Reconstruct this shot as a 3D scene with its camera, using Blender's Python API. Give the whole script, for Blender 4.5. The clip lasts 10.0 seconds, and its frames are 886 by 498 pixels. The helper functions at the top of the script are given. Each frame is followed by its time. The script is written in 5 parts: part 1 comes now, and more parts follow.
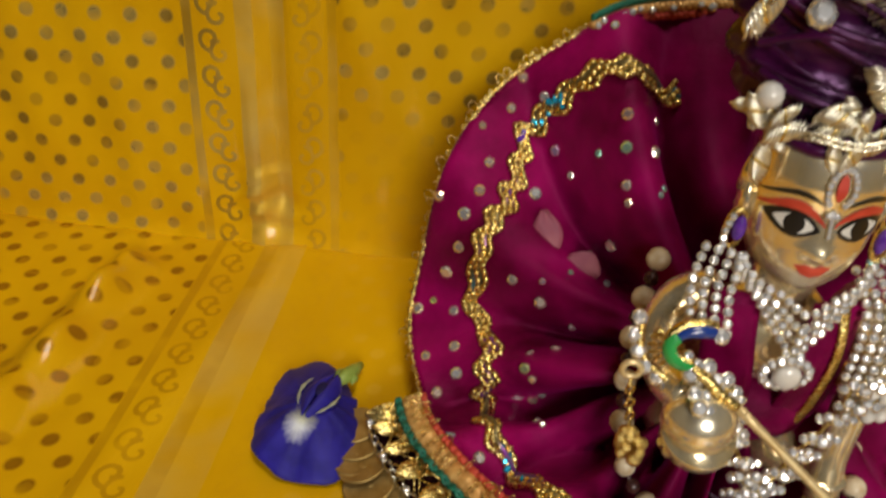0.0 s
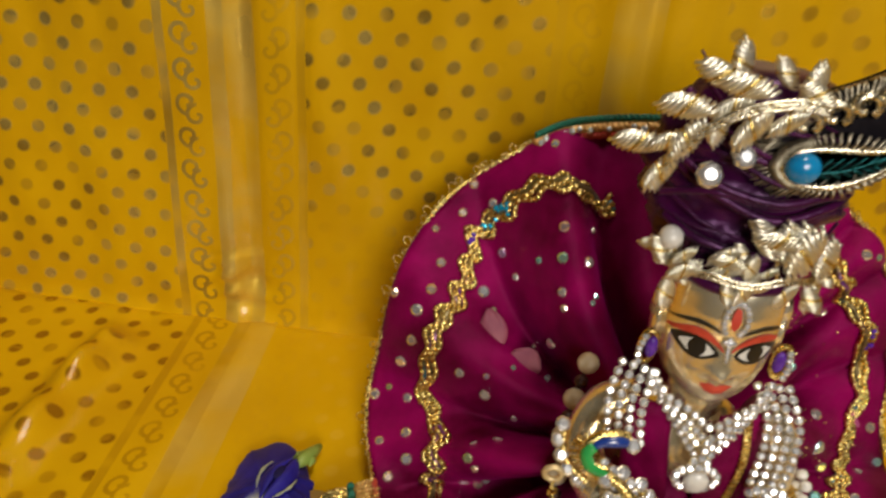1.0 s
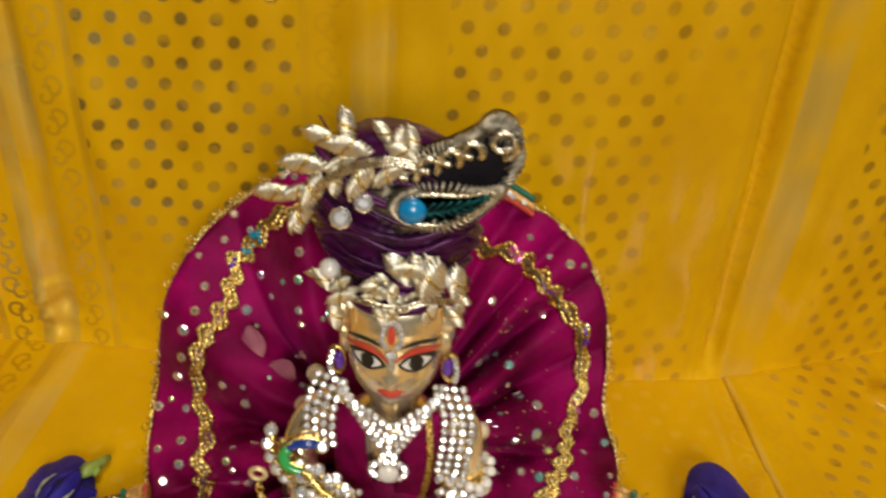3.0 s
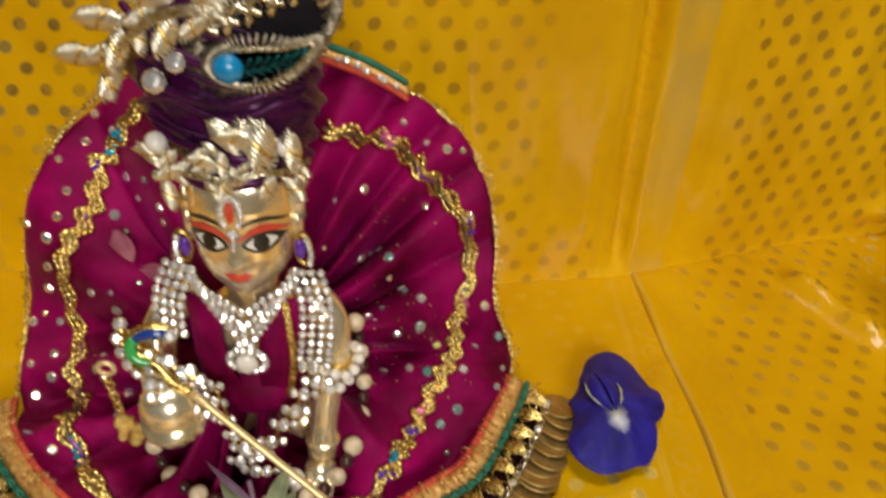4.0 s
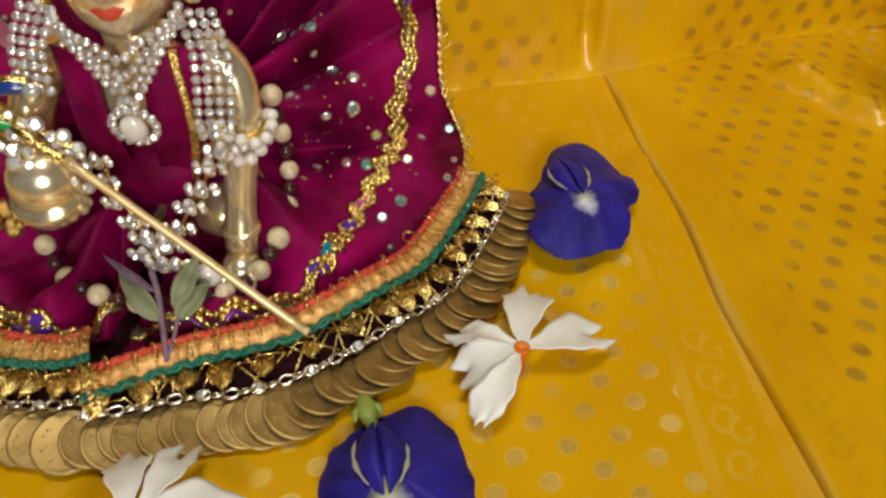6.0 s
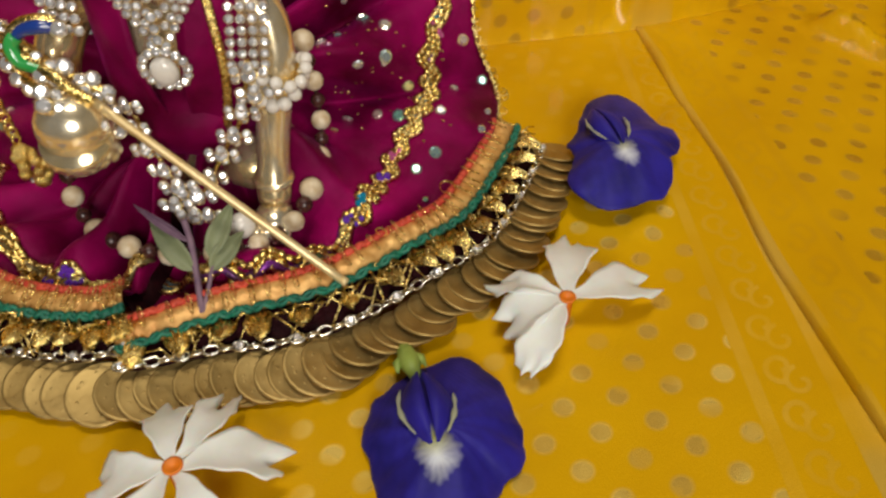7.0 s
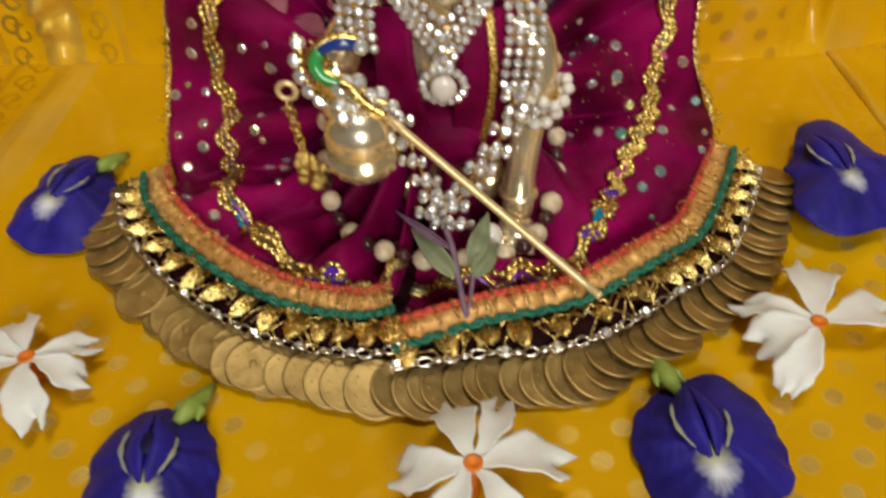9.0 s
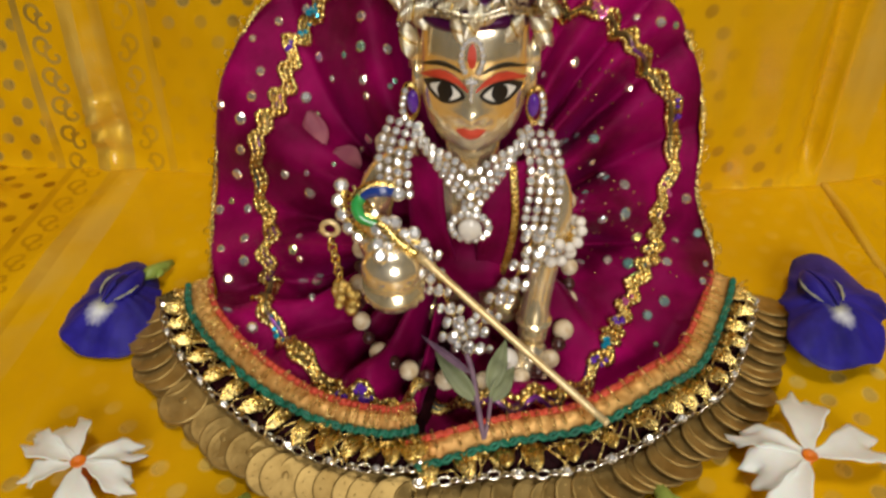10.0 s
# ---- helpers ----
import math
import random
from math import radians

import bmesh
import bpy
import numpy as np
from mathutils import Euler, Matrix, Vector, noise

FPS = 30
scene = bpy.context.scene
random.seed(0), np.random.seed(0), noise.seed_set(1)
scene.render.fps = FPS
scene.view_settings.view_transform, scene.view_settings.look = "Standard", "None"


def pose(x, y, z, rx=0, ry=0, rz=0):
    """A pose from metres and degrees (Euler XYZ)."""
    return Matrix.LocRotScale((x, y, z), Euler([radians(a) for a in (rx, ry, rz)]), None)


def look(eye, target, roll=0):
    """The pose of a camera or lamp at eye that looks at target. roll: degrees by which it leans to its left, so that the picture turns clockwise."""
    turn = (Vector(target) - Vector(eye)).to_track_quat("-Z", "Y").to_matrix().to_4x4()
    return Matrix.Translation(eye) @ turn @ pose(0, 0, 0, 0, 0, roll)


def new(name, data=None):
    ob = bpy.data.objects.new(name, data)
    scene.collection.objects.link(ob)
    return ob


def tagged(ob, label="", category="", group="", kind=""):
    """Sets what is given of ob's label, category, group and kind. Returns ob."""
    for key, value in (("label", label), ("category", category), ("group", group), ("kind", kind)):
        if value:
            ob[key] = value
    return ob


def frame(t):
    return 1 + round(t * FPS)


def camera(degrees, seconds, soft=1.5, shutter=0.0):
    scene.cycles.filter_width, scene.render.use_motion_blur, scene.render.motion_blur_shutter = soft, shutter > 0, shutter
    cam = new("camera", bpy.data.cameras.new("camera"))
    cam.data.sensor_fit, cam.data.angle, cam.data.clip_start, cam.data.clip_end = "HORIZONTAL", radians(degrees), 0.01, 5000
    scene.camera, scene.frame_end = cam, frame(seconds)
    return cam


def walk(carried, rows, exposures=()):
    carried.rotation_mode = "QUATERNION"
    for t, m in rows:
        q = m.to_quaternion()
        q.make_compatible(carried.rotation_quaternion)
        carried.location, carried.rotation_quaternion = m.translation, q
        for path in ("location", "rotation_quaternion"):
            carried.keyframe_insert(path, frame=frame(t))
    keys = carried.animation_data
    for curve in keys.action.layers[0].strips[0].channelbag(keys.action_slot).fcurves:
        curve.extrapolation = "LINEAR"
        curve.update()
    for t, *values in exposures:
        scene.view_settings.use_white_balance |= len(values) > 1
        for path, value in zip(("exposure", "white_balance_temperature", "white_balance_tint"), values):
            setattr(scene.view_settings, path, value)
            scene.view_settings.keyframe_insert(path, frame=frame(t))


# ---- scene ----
EXPOSURES = ((0.0, -0.18), (2.5, -0.06), (4.0, 0.0), (5.5, -0.06), (7.0, -0.12), (8.3, -0.15), (9.0, -0.12), (10.0, -0.08))
LAMP_W, FRONT_W = 10.5, 25.0
cam = camera(60.27, 10.0, soft=2.5, shutter=0.5)
ROWS = [
    (0, -7.293, -14.014, 17.894, 54.795, -2.751, 6.050),
    (0.5, -6.867, -14.210, 19.370, 56.680, -3.566, 6.414),
    (1, -6.029, -14.321, 20.757, 57.229, -3.811, 6.410),
    (1.5, -4.742, -14.330, 22.105, 57.294, -2.931, 5.872),
    (2, -3.097, -14.535, 23.063, 56.959, -2.406, 4.756),
    (2.5, -0.605, -15.042, 23.688, 56.637, -2.564, 3.761),
    (2.7, 0.226, -15.398, 23.957, 56.730, -3.020, 3.304),
    (3.8, 4.352, -15.728, 22.142, 54.060, -2.468, 0.448),
    (4, 5.126, -15.869, 21.444, 53.272, -2.033, -0.097),
    (4.5, 6.371, -16.077, 19.924, 51.488, -0.839, -1.068),
    (5, 6.907, -16.172, 18.257, 50.220, -0.055, -1.993),
    (5.5, 7.081, -16.072, 16.793, 48.761, 0.088, -2.189),
    (7, 6.111, -16.145, 14.644, 46.268, 0.779, -2.087),
    (7.5, 5.411, -16.277, 14.503, 45.732, 1.361, -1.587),
    (8, 4.383, -16.435, 14.290, 45.324, 1.228, -0.456),
    (8.5, 2.743, -16.591, 14.469, 45.376, 1.449, 0.840),
    (9, 1.077, -16.580, 15.496, 46.570, 1.531, 2.709),
    (9.5, 0.463, -16.591, 16.821, 49.015, 0.738, 4.115),
    (10, 0.637, -17.046, 17.992, 51.838, 0.245, 4.337),
]
# eye in centimetres, turn in degrees
walk(cam, [(t, pose(x / 100, y / 100, z / 100, rx, ry, rz)) for t, x, y, z, rx, ry, rz in ROWS], EXPOSURES)

# ---------------------------------------------------------------- light
world = bpy.data.worlds.new("world")
scene.world = world
world.use_nodes = True
world.node_tree.nodes["Background"].inputs[0].default_value = (1.0, 0.93, 0.82, 1)
world.node_tree.nodes["Background"].inputs[1].default_value = 0.02


def area_lamp(name, eye, target, size, watts, colour):
    data = bpy.data.lights.new(name, "AREA")
    data.shape, data.size, data.energy, data.color = "DISK", size, watts, colour
    ob = new(name, data)
    ob.matrix_basis = look(eye, target)
    return ob


area_lamp("ceiling_lamp", (0.10, -0.10, 1.58), (0.0, 0.0, 0.05), 0.45, LAMP_W, (1.0, 0.92, 0.78))
# unseen soft light added in front to brighten the upright cloth and statue
area_lamp("front_light", (0.36, -1.60, 0.90), (0.0, 0.0, 0.05), 0.75, FRONT_W, (1.0, 0.95, 0.86))


# ---------------------------------------------------------------- materials
class Nodes:
    """A small wrapper to chain shader nodes."""

    def __init__(self, name):
        self.mat = bpy.data.materials.new(name)
        self.mat.use_nodes = True
        self.tree = self.mat.node_tree
        self.bsdf = self.tree.nodes["Principled BSDF"]

    def put(self, socket, value):
        if hasattr(value, "is_linked"):
            self.tree.links.new(value, socket)
        else:
            socket.default_value = value

    def add(self, kind, out=0, **inputs):
        node = self.tree.nodes.new(kind)
        for key, value in inputs.items():
            self.put(node.inputs[key.replace("_", " ")], value)
        return node.outputs[out]

    def math(self, op, a, b=0.0, c=0.0):
        node = self.tree.nodes.new("ShaderNodeMath")
        node.operation = op
        for n, value in enumerate((a, b, c)):
            self.put(node.inputs[n], value)
        return node.outputs[0]

    def mix(self, fac, a, b):
        node = self.tree.nodes.new("ShaderNodeMix")
        node.data_type = "RGBA"
        self.put(node.inputs[0], fac)
        self.put(node.inputs[6], a)
        self.put(node.inputs[7], b)
        return node.outputs[2]

    def coords(self, kind="Object"):
        node = self.tree.nodes.new("ShaderNodeTexCoord")
        return node.outputs[kind]

    def noise(self, scale, detail=3.0, rough=0.55, vector=None):
        node = self.tree.nodes.new("ShaderNodeTexNoise")
        self.put(node.inputs["Vector"], vector if vector is not None else self.coords())
        self.put(node.inputs["Scale"], scale)
        self.put(node.inputs["Detail"], detail)
        self.put(node.inputs["Roughness"], rough)
        return node.outputs["Fac"]

    def ramp(self, fac, low, high):
        node = self.tree.nodes.new("ShaderNodeMapRange")
        for key, value in (("Value", fac), ("From Min", low), ("From Max", high)):
            self.put(node.inputs[key], value)
        return node.outputs[0]

    def bump(self, height, strength, distance):
        node = self.tree.nodes.new("ShaderNodeBump")
        self.put(node.inputs["Height"], height)
        node.inputs["Strength"].default_value = strength
        node.inputs["Distance"].default_value = distance
        self.put(self.bsdf.inputs["Normal"], node.outputs[0])

    def set(self, **inputs):
        for key, value in inputs.items():
            self.put(self.bsdf.inputs[key.replace("_", " ")], value)
        return self.mat


def rgb(r, g, b):
    return (r, g, b, 1.0)


def worn(name, dark, light, scale, rough=(0.3, 0.5), metal=0.0, bump=0.0, vary=0.0, **more):
    """A surface of two tones in two sizes of grain, with its gloss and relief."""
    n = Nodes(name)
    grain, patch = n.noise(scale), n.noise(scale / 7)
    fac = n.math("ADD", n.math("MULTIPLY", grain, 0.5), n.math("MULTIPLY", patch, 0.5))
    fac = n.ramp(fac, 0.33, 0.67)
    if vary:
        info = n.tree.nodes.new("ShaderNodeObjectInfo").outputs["Random"]
        fac = n.math("ADD", n.math("MULTIPLY", fac, 1 - vary), n.math("MULTIPLY", info, vary))
    colour = n.mix(fac, rgb(*dark), rgb(*light))
    roughness = n.math("ADD", n.math("MULTIPLY", grain, rough[1] - rough[0]), rough[0])
    if bump:
        n.bump(grain, bump, 0.0006)
    return n.set(Base_Color=colour, Roughness=roughness, Metallic=metal, **more)


def gold_cloth(name, borders, plain=(), faint=(), tones=((0.66, 0.56, 0.36), (0.20, 0.12, 0.03)), print_strength=1.0, metal=0.85, dull=None, warm=None, right_row=1.0, lean=0.0, phase=(0.0, 0.0), slant=0.12, band_strength=1.0, rise=0.0):
    """Yellow festive cloth printed with foil dots and, at the given places across it, woven border bands. Coordinates in centimetres."""
    n = Nodes(name)
    uv = n.tree.nodes.new("ShaderNodeSeparateXYZ")
    n.put(uv.inputs[0], n.coords("UV"))
    u, v = uv.outputs[0], uv.outputs[1]

    def wrap(value, period):
        return n.math("SUBTRACT", n.math("MULTIPLY", n.math("FRACT", n.math("DIVIDE", value, period)), period), period / 2)

    def disc(a, b, radius, soft):
        d = n.math("SQRT", n.math("ADD", n.math("MULTIPLY", a, a), n.math("MULTIPLY", b, b)))
        return n.math("SUBTRACT", 1.0, n.ramp(d, radius - soft, radius + soft)), d

    v0 = v
    v = n.math("SUBTRACT", v, phase[1])
    v = n.math("SUBTRACT", v, n.math("MULTIPLY", u, rise))
    skew = n.math("SUBTRACT", n.math("ADD", u, n.math("MULTIPLY", v, slant)), phase[0])
    d1, _ = disc(wrap(skew, 1.3), wrap(v, 1.66), 0.25, 0.05)
    d2, _ = disc(wrap(n.math("ADD", skew, 0.65), 1.3), wrap(n.math("ADD", v, 0.83), 1.66), 0.25, 0.05)
    dots = n.math("MAXIMUM", d1, d2)
    worn_off = n.ramp(n.noise(60.0, 2.0), 0.36, 0.5)
    dots = n.math("MULTIPLY", dots, n.math("ADD", n.math("MULTIPLY", worn_off, 0.55), 0.45))
    # stretches where the print has worn away
    for u0, u1, v0, v1 in plain:
        inside = n.math("MULTIPLY", n.ramp(u, u0 - 0.4, u0 + 0.4), n.math("SUBTRACT", 1.0, n.ramp(u, u1 - 0.4, u1 + 0.4)))
        inside = n.math("MULTIPLY", inside, n.math("MULTIPLY", n.ramp(v, v0 - 0.8, v0 + 0.8), n.math("SUBTRACT", 1.0, n.ramp(v, v1 - 0.8, v1 + 0.8))))
        dots = n.math("MULTIPLY", dots, n.math("SUBTRACT", 1.0, n.math("MULTIPLY", inside, 0.9)))
    band, foil = 0.0, 0.0
    for centre in borders + faint:
        strength = band_strength if centre in borders else 0.22
        # the band leans above the height at which the cloth is pinned
        c = n.math("SUBTRACT", n.math("SUBTRACT", u, centre), n.math("MULTIPLY", n.math("MAXIMUM", n.math("SUBTRACT", v0, 6.0), 0.0), lean))
        side = n.math("ABSOLUTE", c)
        inside = n.math("LESS_THAN", side, 2.75)
        dots = n.math("MULTIPLY", dots, n.math("SUBTRACT", 1.0, inside))
        # two narrow woven lines, each with a row of scrolls beside it
        line = n.math("LESS_THAN", n.math("ABSOLUTE", n.math("SUBTRACT", side, 2.55)), 0.17)
        line2 = n.math("LESS_THAN", n.math("ABSOLUTE", n.math("SUBTRACT", side, 0.55)), 0.28)
        cross = n.math("SUBTRACT", side, 1.6)
        a1, r1 = disc(n.math("SUBTRACT", cross, 0.16), wrap(v, 1.3), 0.3, 0.03)
        a2, r2 = disc(n.math("ADD", cross, 0.2), wrap(n.math("ADD", v, 0.52), 1.3), 0.24, 0.03)
        turn1 = n.math("ARCTAN2", n.math("SUBTRACT", cross, 0.16), wrap(v, 1.3))
        ring1 = n.math("LESS_THAN", n.math("ABSOLUTE", n.math("SUBTRACT", r1, n.math("ADD", 0.27, n.math("MULTIPLY", turn1, 0.055)))), 0.075)
        turn2 = n.math("ARCTAN2", n.math("ADD", cross, 0.2), n.math("MULTIPLY", wrap(n.math("ADD", v, 0.52), 1.3), -1.0))
        ring2 = n.math("LESS_THAN", n.math("ABSOLUTE", n.math("SUBTRACT", r2, n.math("ADD", 0.24, n.math("MULTIPLY", turn2, 0.065)))), 0.07)
        some = n.math("MAXIMUM", n.math("MAXIMUM", n.math("MULTIPLY", line, 0.75), n.math("MULTIPLY", line2, 0.55)), n.math("MAXIMUM", ring1, ring2))
        half = n.math("ADD", n.math("MULTIPLY", n.math("LESS_THAN", c, 0.0), 1.0 - right_row), right_row)
        some = n.math("MULTIPLY", some, half)
        band = n.math("MAXIMUM", band, n.math("MULTIPLY", n.math("MULTIPLY", some, inside), strength))
        foil = n.math("MAXIMUM", foil, n.math("MULTIPLY", n.math("MULTIPLY", n.math("LESS_THAN", side, 0.85), n.ramp(n.noise(22.0, 3.0), 0.40, 0.60)), max(strength, 0.7)))
    dots = n.math("MULTIPLY", dots, print_strength)
    if warm is not None:
        dots = n.math("MULTIPLY", dots, n.math("SUBTRACT", 1.0, n.math("MULTIPLY", n.ramp(u, 0.0, 7.0), 0.15)))
    shine = n.math("MAXIMUM", dots, n.math("MULTIPLY", band, n.math("ADD", 0.35, n.math("MULTIPLY", worn_off, 0.4))))
    weave = n.noise(2500.0, 2.0)
    patch = n.noise(14.0, 4.0)
    base = n.mix(n.ramp(patch, 0.3, 0.7), rgb(0.60, 0.31, 0.001), rgb(0.75, 0.43, 0.001))
    base = n.mix(n.math("MULTIPLY", weave, 0.35), base, rgb(0.57, 0.29, 0.003))
    base = n.mix(n.math("MULTIPLY", foil, 0.55), base, rgb(0.66, 0.50, 0.14))
    # dot tones differ by cloth, with the foil's reflections painted in
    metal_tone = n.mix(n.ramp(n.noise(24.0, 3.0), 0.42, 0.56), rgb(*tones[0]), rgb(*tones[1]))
    if warm is not None:
        metal_tone = n.mix(n.math("MULTIPLY", n.ramp(u, warm, warm + 5.0), 0.8), metal_tone, rgb(0.46, 0.24, 0.012))
    # darker dots towards the left: the foil's dim reflection is painted into the tone
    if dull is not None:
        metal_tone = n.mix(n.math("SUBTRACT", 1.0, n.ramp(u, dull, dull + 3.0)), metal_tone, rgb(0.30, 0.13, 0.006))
    colour = n.mix(shine, base, metal_tone)
    rough = n.math("SUBTRACT", 0.5, n.math("MULTIPLY", n.math("MAXIMUM", shine, n.math("MULTIPLY", foil, 0.85)), 0.30))
    n.bump(n.math("ADD", weave, n.math("MULTIPLY", patch, 4.0)), 0.25, 0.0006)
    return n.set(Base_Color=colour, Roughness=rough, Metallic=n.math("MULTIPLY", n.math("MAXIMUM", shine, n.math("MULTIPLY", foil, 0.7)), metal),
                 Coat_Weight=0.5, Coat_Roughness=0.14, Specular_IOR_Level=0.3, Specular_Tint=rgb(1.0, 0.72, 0.15))


# wall dots: dim foil reflections are put into the darker tones
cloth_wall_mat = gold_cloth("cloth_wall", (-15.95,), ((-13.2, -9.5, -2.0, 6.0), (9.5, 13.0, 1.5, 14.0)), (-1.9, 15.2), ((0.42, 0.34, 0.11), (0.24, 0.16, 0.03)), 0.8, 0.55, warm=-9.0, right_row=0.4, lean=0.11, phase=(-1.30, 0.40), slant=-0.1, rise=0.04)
# floor dots: the lamp's gleam on the foil is put into the pale tones
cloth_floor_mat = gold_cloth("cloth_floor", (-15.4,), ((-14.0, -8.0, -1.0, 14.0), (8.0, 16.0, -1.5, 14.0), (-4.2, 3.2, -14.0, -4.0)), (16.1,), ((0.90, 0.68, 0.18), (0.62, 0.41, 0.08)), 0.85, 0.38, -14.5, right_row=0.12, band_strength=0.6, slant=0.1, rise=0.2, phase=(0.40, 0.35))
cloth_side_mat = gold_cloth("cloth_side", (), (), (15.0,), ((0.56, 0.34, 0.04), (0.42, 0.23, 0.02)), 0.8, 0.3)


def satin_mat():
    n = Nodes("magenta_satin")
    weave, patch = n.noise(3200.0, 2.0), n.noise(35.0, 4.0)
    colour = n.mix(n.ramp(patch, 0.3, 0.7), rgb(0.060, 0.0004, 0.009), rgb(0.300, 0.0015, 0.095))
    n.bump(n.math("ADD", weave, n.math("MULTIPLY", n.noise(160.0), 3.0)), 0.3, 0.0005)
    return n.set(Base_Color=colour, Roughness=n.math("ADD", 0.38, n.math("MULTIPLY", patch, 0.15)), Sheen_Weight=0.2, Sheen_Roughness=0.3,
                 Sheen_Tint=rgb(0.85, 0.03, 0.45), Specular_IOR_Level=0.22, Specular_Tint=rgb(1.0, 0.25, 0.6))


SATIN = satin_mat()
VELVET = worn("purple_velvet", (0.010, 0.0006, 0.012), (0.085, 0.003, 0.062), 110, (0.18, 0.42), bump=0.9, Sheen_Weight=0.05, Specular_IOR_Level=0.45, Specular_Tint=rgb(0.9, 0.5, 1.0))
GOLD = worn("gold_thread", (0.58, 0.37, 0.07), (0.99, 0.80, 0.34), 900, (0.16, 0.38), 1.0, 0.5)
PALE_GOLD = worn("pale_zari_wire", (0.58, 0.49, 0.29), (0.98, 0.94, 0.82), 700, (0.18, 0.36), 1.0, 0.5)
ZARI = worn("zari_leaf_wire", (0.88, 0.77, 0.50), (0.98, 0.97, 0.92), 130, (0.22, 0.40), 0.9, 0.4)
ANTIQUE = worn("antique_zari_binding", (0.16, 0.13, 0.09), (0.78, 0.71, 0.56), 350, (0.3, 0.5), 0.85, 0.9)
# near-black maroon that puts the shade of slit and fringe gaps into colour
SHADE_MAROON = worn("shade_maroon", (0.006, 0.0006, 0.002), (0.028, 0.003, 0.005), 600, (0.6, 0.8), bump=0.6, Specular_IOR_Level=0.1)
SILVER = worn("silver_chain", (0.6, 0.55, 0.45), (0.95, 0.92, 0.84), 500, (0.15, 0.35), 1.0)
COIN = worn("old_brass_coin", (0.24, 0.15, 0.04), (0.64, 0.46, 0.18), 180, (0.42, 0.62), 0.8, 0.5, vary=0.25)
# brass gold, with bright reflections painted in as silvery patches
BRASS = worn("polished_brass", (0.84, 0.60, 0.20), (0.92, 0.90, 0.82), 75, (0.14, 0.28), 0.76, 0.25)
STONE = worn("rhinestone", (0.80, 0.80, 0.84), (0.98, 0.98, 1.0), 300, (0.12, 0.28), 0.72, Coat_Weight=1.0)
PEARL = worn("pearl", (0.70, 0.66, 0.60), (0.86, 0.83, 0.80), 120, (0.12, 0.25), 0.0, Coat_Weight=0.8)
RED_CORD = worn("red_cord", (0.40, 0.03, 0.015), (0.72, 0.10, 0.05), 1200, (0.5, 0.7), bump=0.7)
ORANGE_RIBBON = worn("orange_gold_ribbon", (0.46, 0.19, 0.04), (0.84, 0.52, 0.18), 300, (0.32, 0.52), 0.35, 0.9)
GREEN_CORD = worn("green_cord", (0.0, 0.06, 0.04), (0.01, 0.20, 0.12), 900, (0.4, 0.6), bump=0.7)
BLACK_PAINT = worn("black_paint", (0.006, 0.006, 0.008), (0.015, 0.014, 0.016), 200, (0.25, 0.4))
WHITE_PAINT = worn("white_paint", (0.72, 0.70, 0.66), (0.86, 0.85, 0.82), 200, (0.3, 0.45))
RED_PAINT = worn("red_paint", (0.50, 0.035, 0.02), (0.72, 0.09, 0.05), 300, (0.35, 0.5))
FLUTE_GOLD = worn("flute_gold", (0.74, 0.54, 0.25), (0.90, 0.76, 0.46), 200, (0.36, 0.5), 0.55)
TURQUOISE = worn("turquoise_bead", (0.0, 0.16, 0.42), (0.01, 0.30, 0.62), 90, (0.18, 0.28), Coat_Weight=0.5)
DARK_FELT = worn("dark_green_felt", (0.003, 0.012, 0.014), (0.01, 0.05, 0.05), 300, (0.6, 0.8), bump=0.6)
BLACK_FELT = worn("black_felt", (0.004, 0.003, 0.005), (0.014, 0.010, 0.014), 300, (0.6, 0.8), bump=0.6, Specular_IOR_Level=0.1)
TEAL_WIRE = worn("teal_wire", (0.0, 0.06, 0.07), (0.02, 0.22, 0.22), 500, (0.3, 0.45), 0.6)
GREEN_ENAMEL = worn("green_enamel", (0.0, 0.16, 0.03), (0.05, 0.42, 0.10), 80, (0.12, 0.2), Coat_Weight=0.6)
BLUE_ENAMEL = worn("blue_enamel", (0.004, 0.01, 0.10), (0.02, 0.06, 0.32), 80, (0.12, 0.2), Coat_Weight=0.6)
VIOLET_STONE = worn("violet_stone", (0.05, 0.008, 0.20), (0.18, 0.05, 0.50), 300, (0.15, 0.25))
WOOD_BEAD = worn("pale_bead", (0.48, 0.33, 0.16), (0.84, 0.76, 0.60), 90, (0.3, 0.45), bump=0.2)
DARK_BEAD = worn("dark_bead", (0.02, 0.008, 0.008), (0.10, 0.03, 0.025), 200, (0.2, 0.35))
LEAF = worn("tulsi_leaf", (0.11, 0.13, 0.07), (0.26, 0.29, 0.16), 110, (0.45, 0.6), bump=0.5)
LEAF_PURPLE = worn("tulsi_stem", (0.10, 0.05, 0.10), (0.24, 0.15, 0.20), 260, (0.5, 0.65), bump=0.4)
PEA_DARK = worn("dark_blue_keel", (0.004, 0.003, 0.03), (0.012, 0.010, 0.09), 120, (0.5, 0.7), Specular_IOR_Level=0.2)
PALE_RIM = worn("pale_petal_rim", (0.16, 0.18, 0.26), (0.46, 0.46, 0.20), 110, (0.4, 0.6))
CALYX = worn("green_calyx", (0.16, 0.24, 0.03), (0.36, 0.46, 0.10), 200, (0.4, 0.55))
WHITE_PETAL = worn("white_petal", (0.68, 0.67, 0.63), (0.85, 0.85, 0.83), 120, (0.45, 0.6), bump=0.25, Subsurface_Weight=0.15, Subsurface_Scale=0.002)
ORANGE_TUBE = worn("orange_flower_tube", (0.60, 0.12, 0.004), (0.85, 0.25, 0.01), 400, (0.4, 0.6))
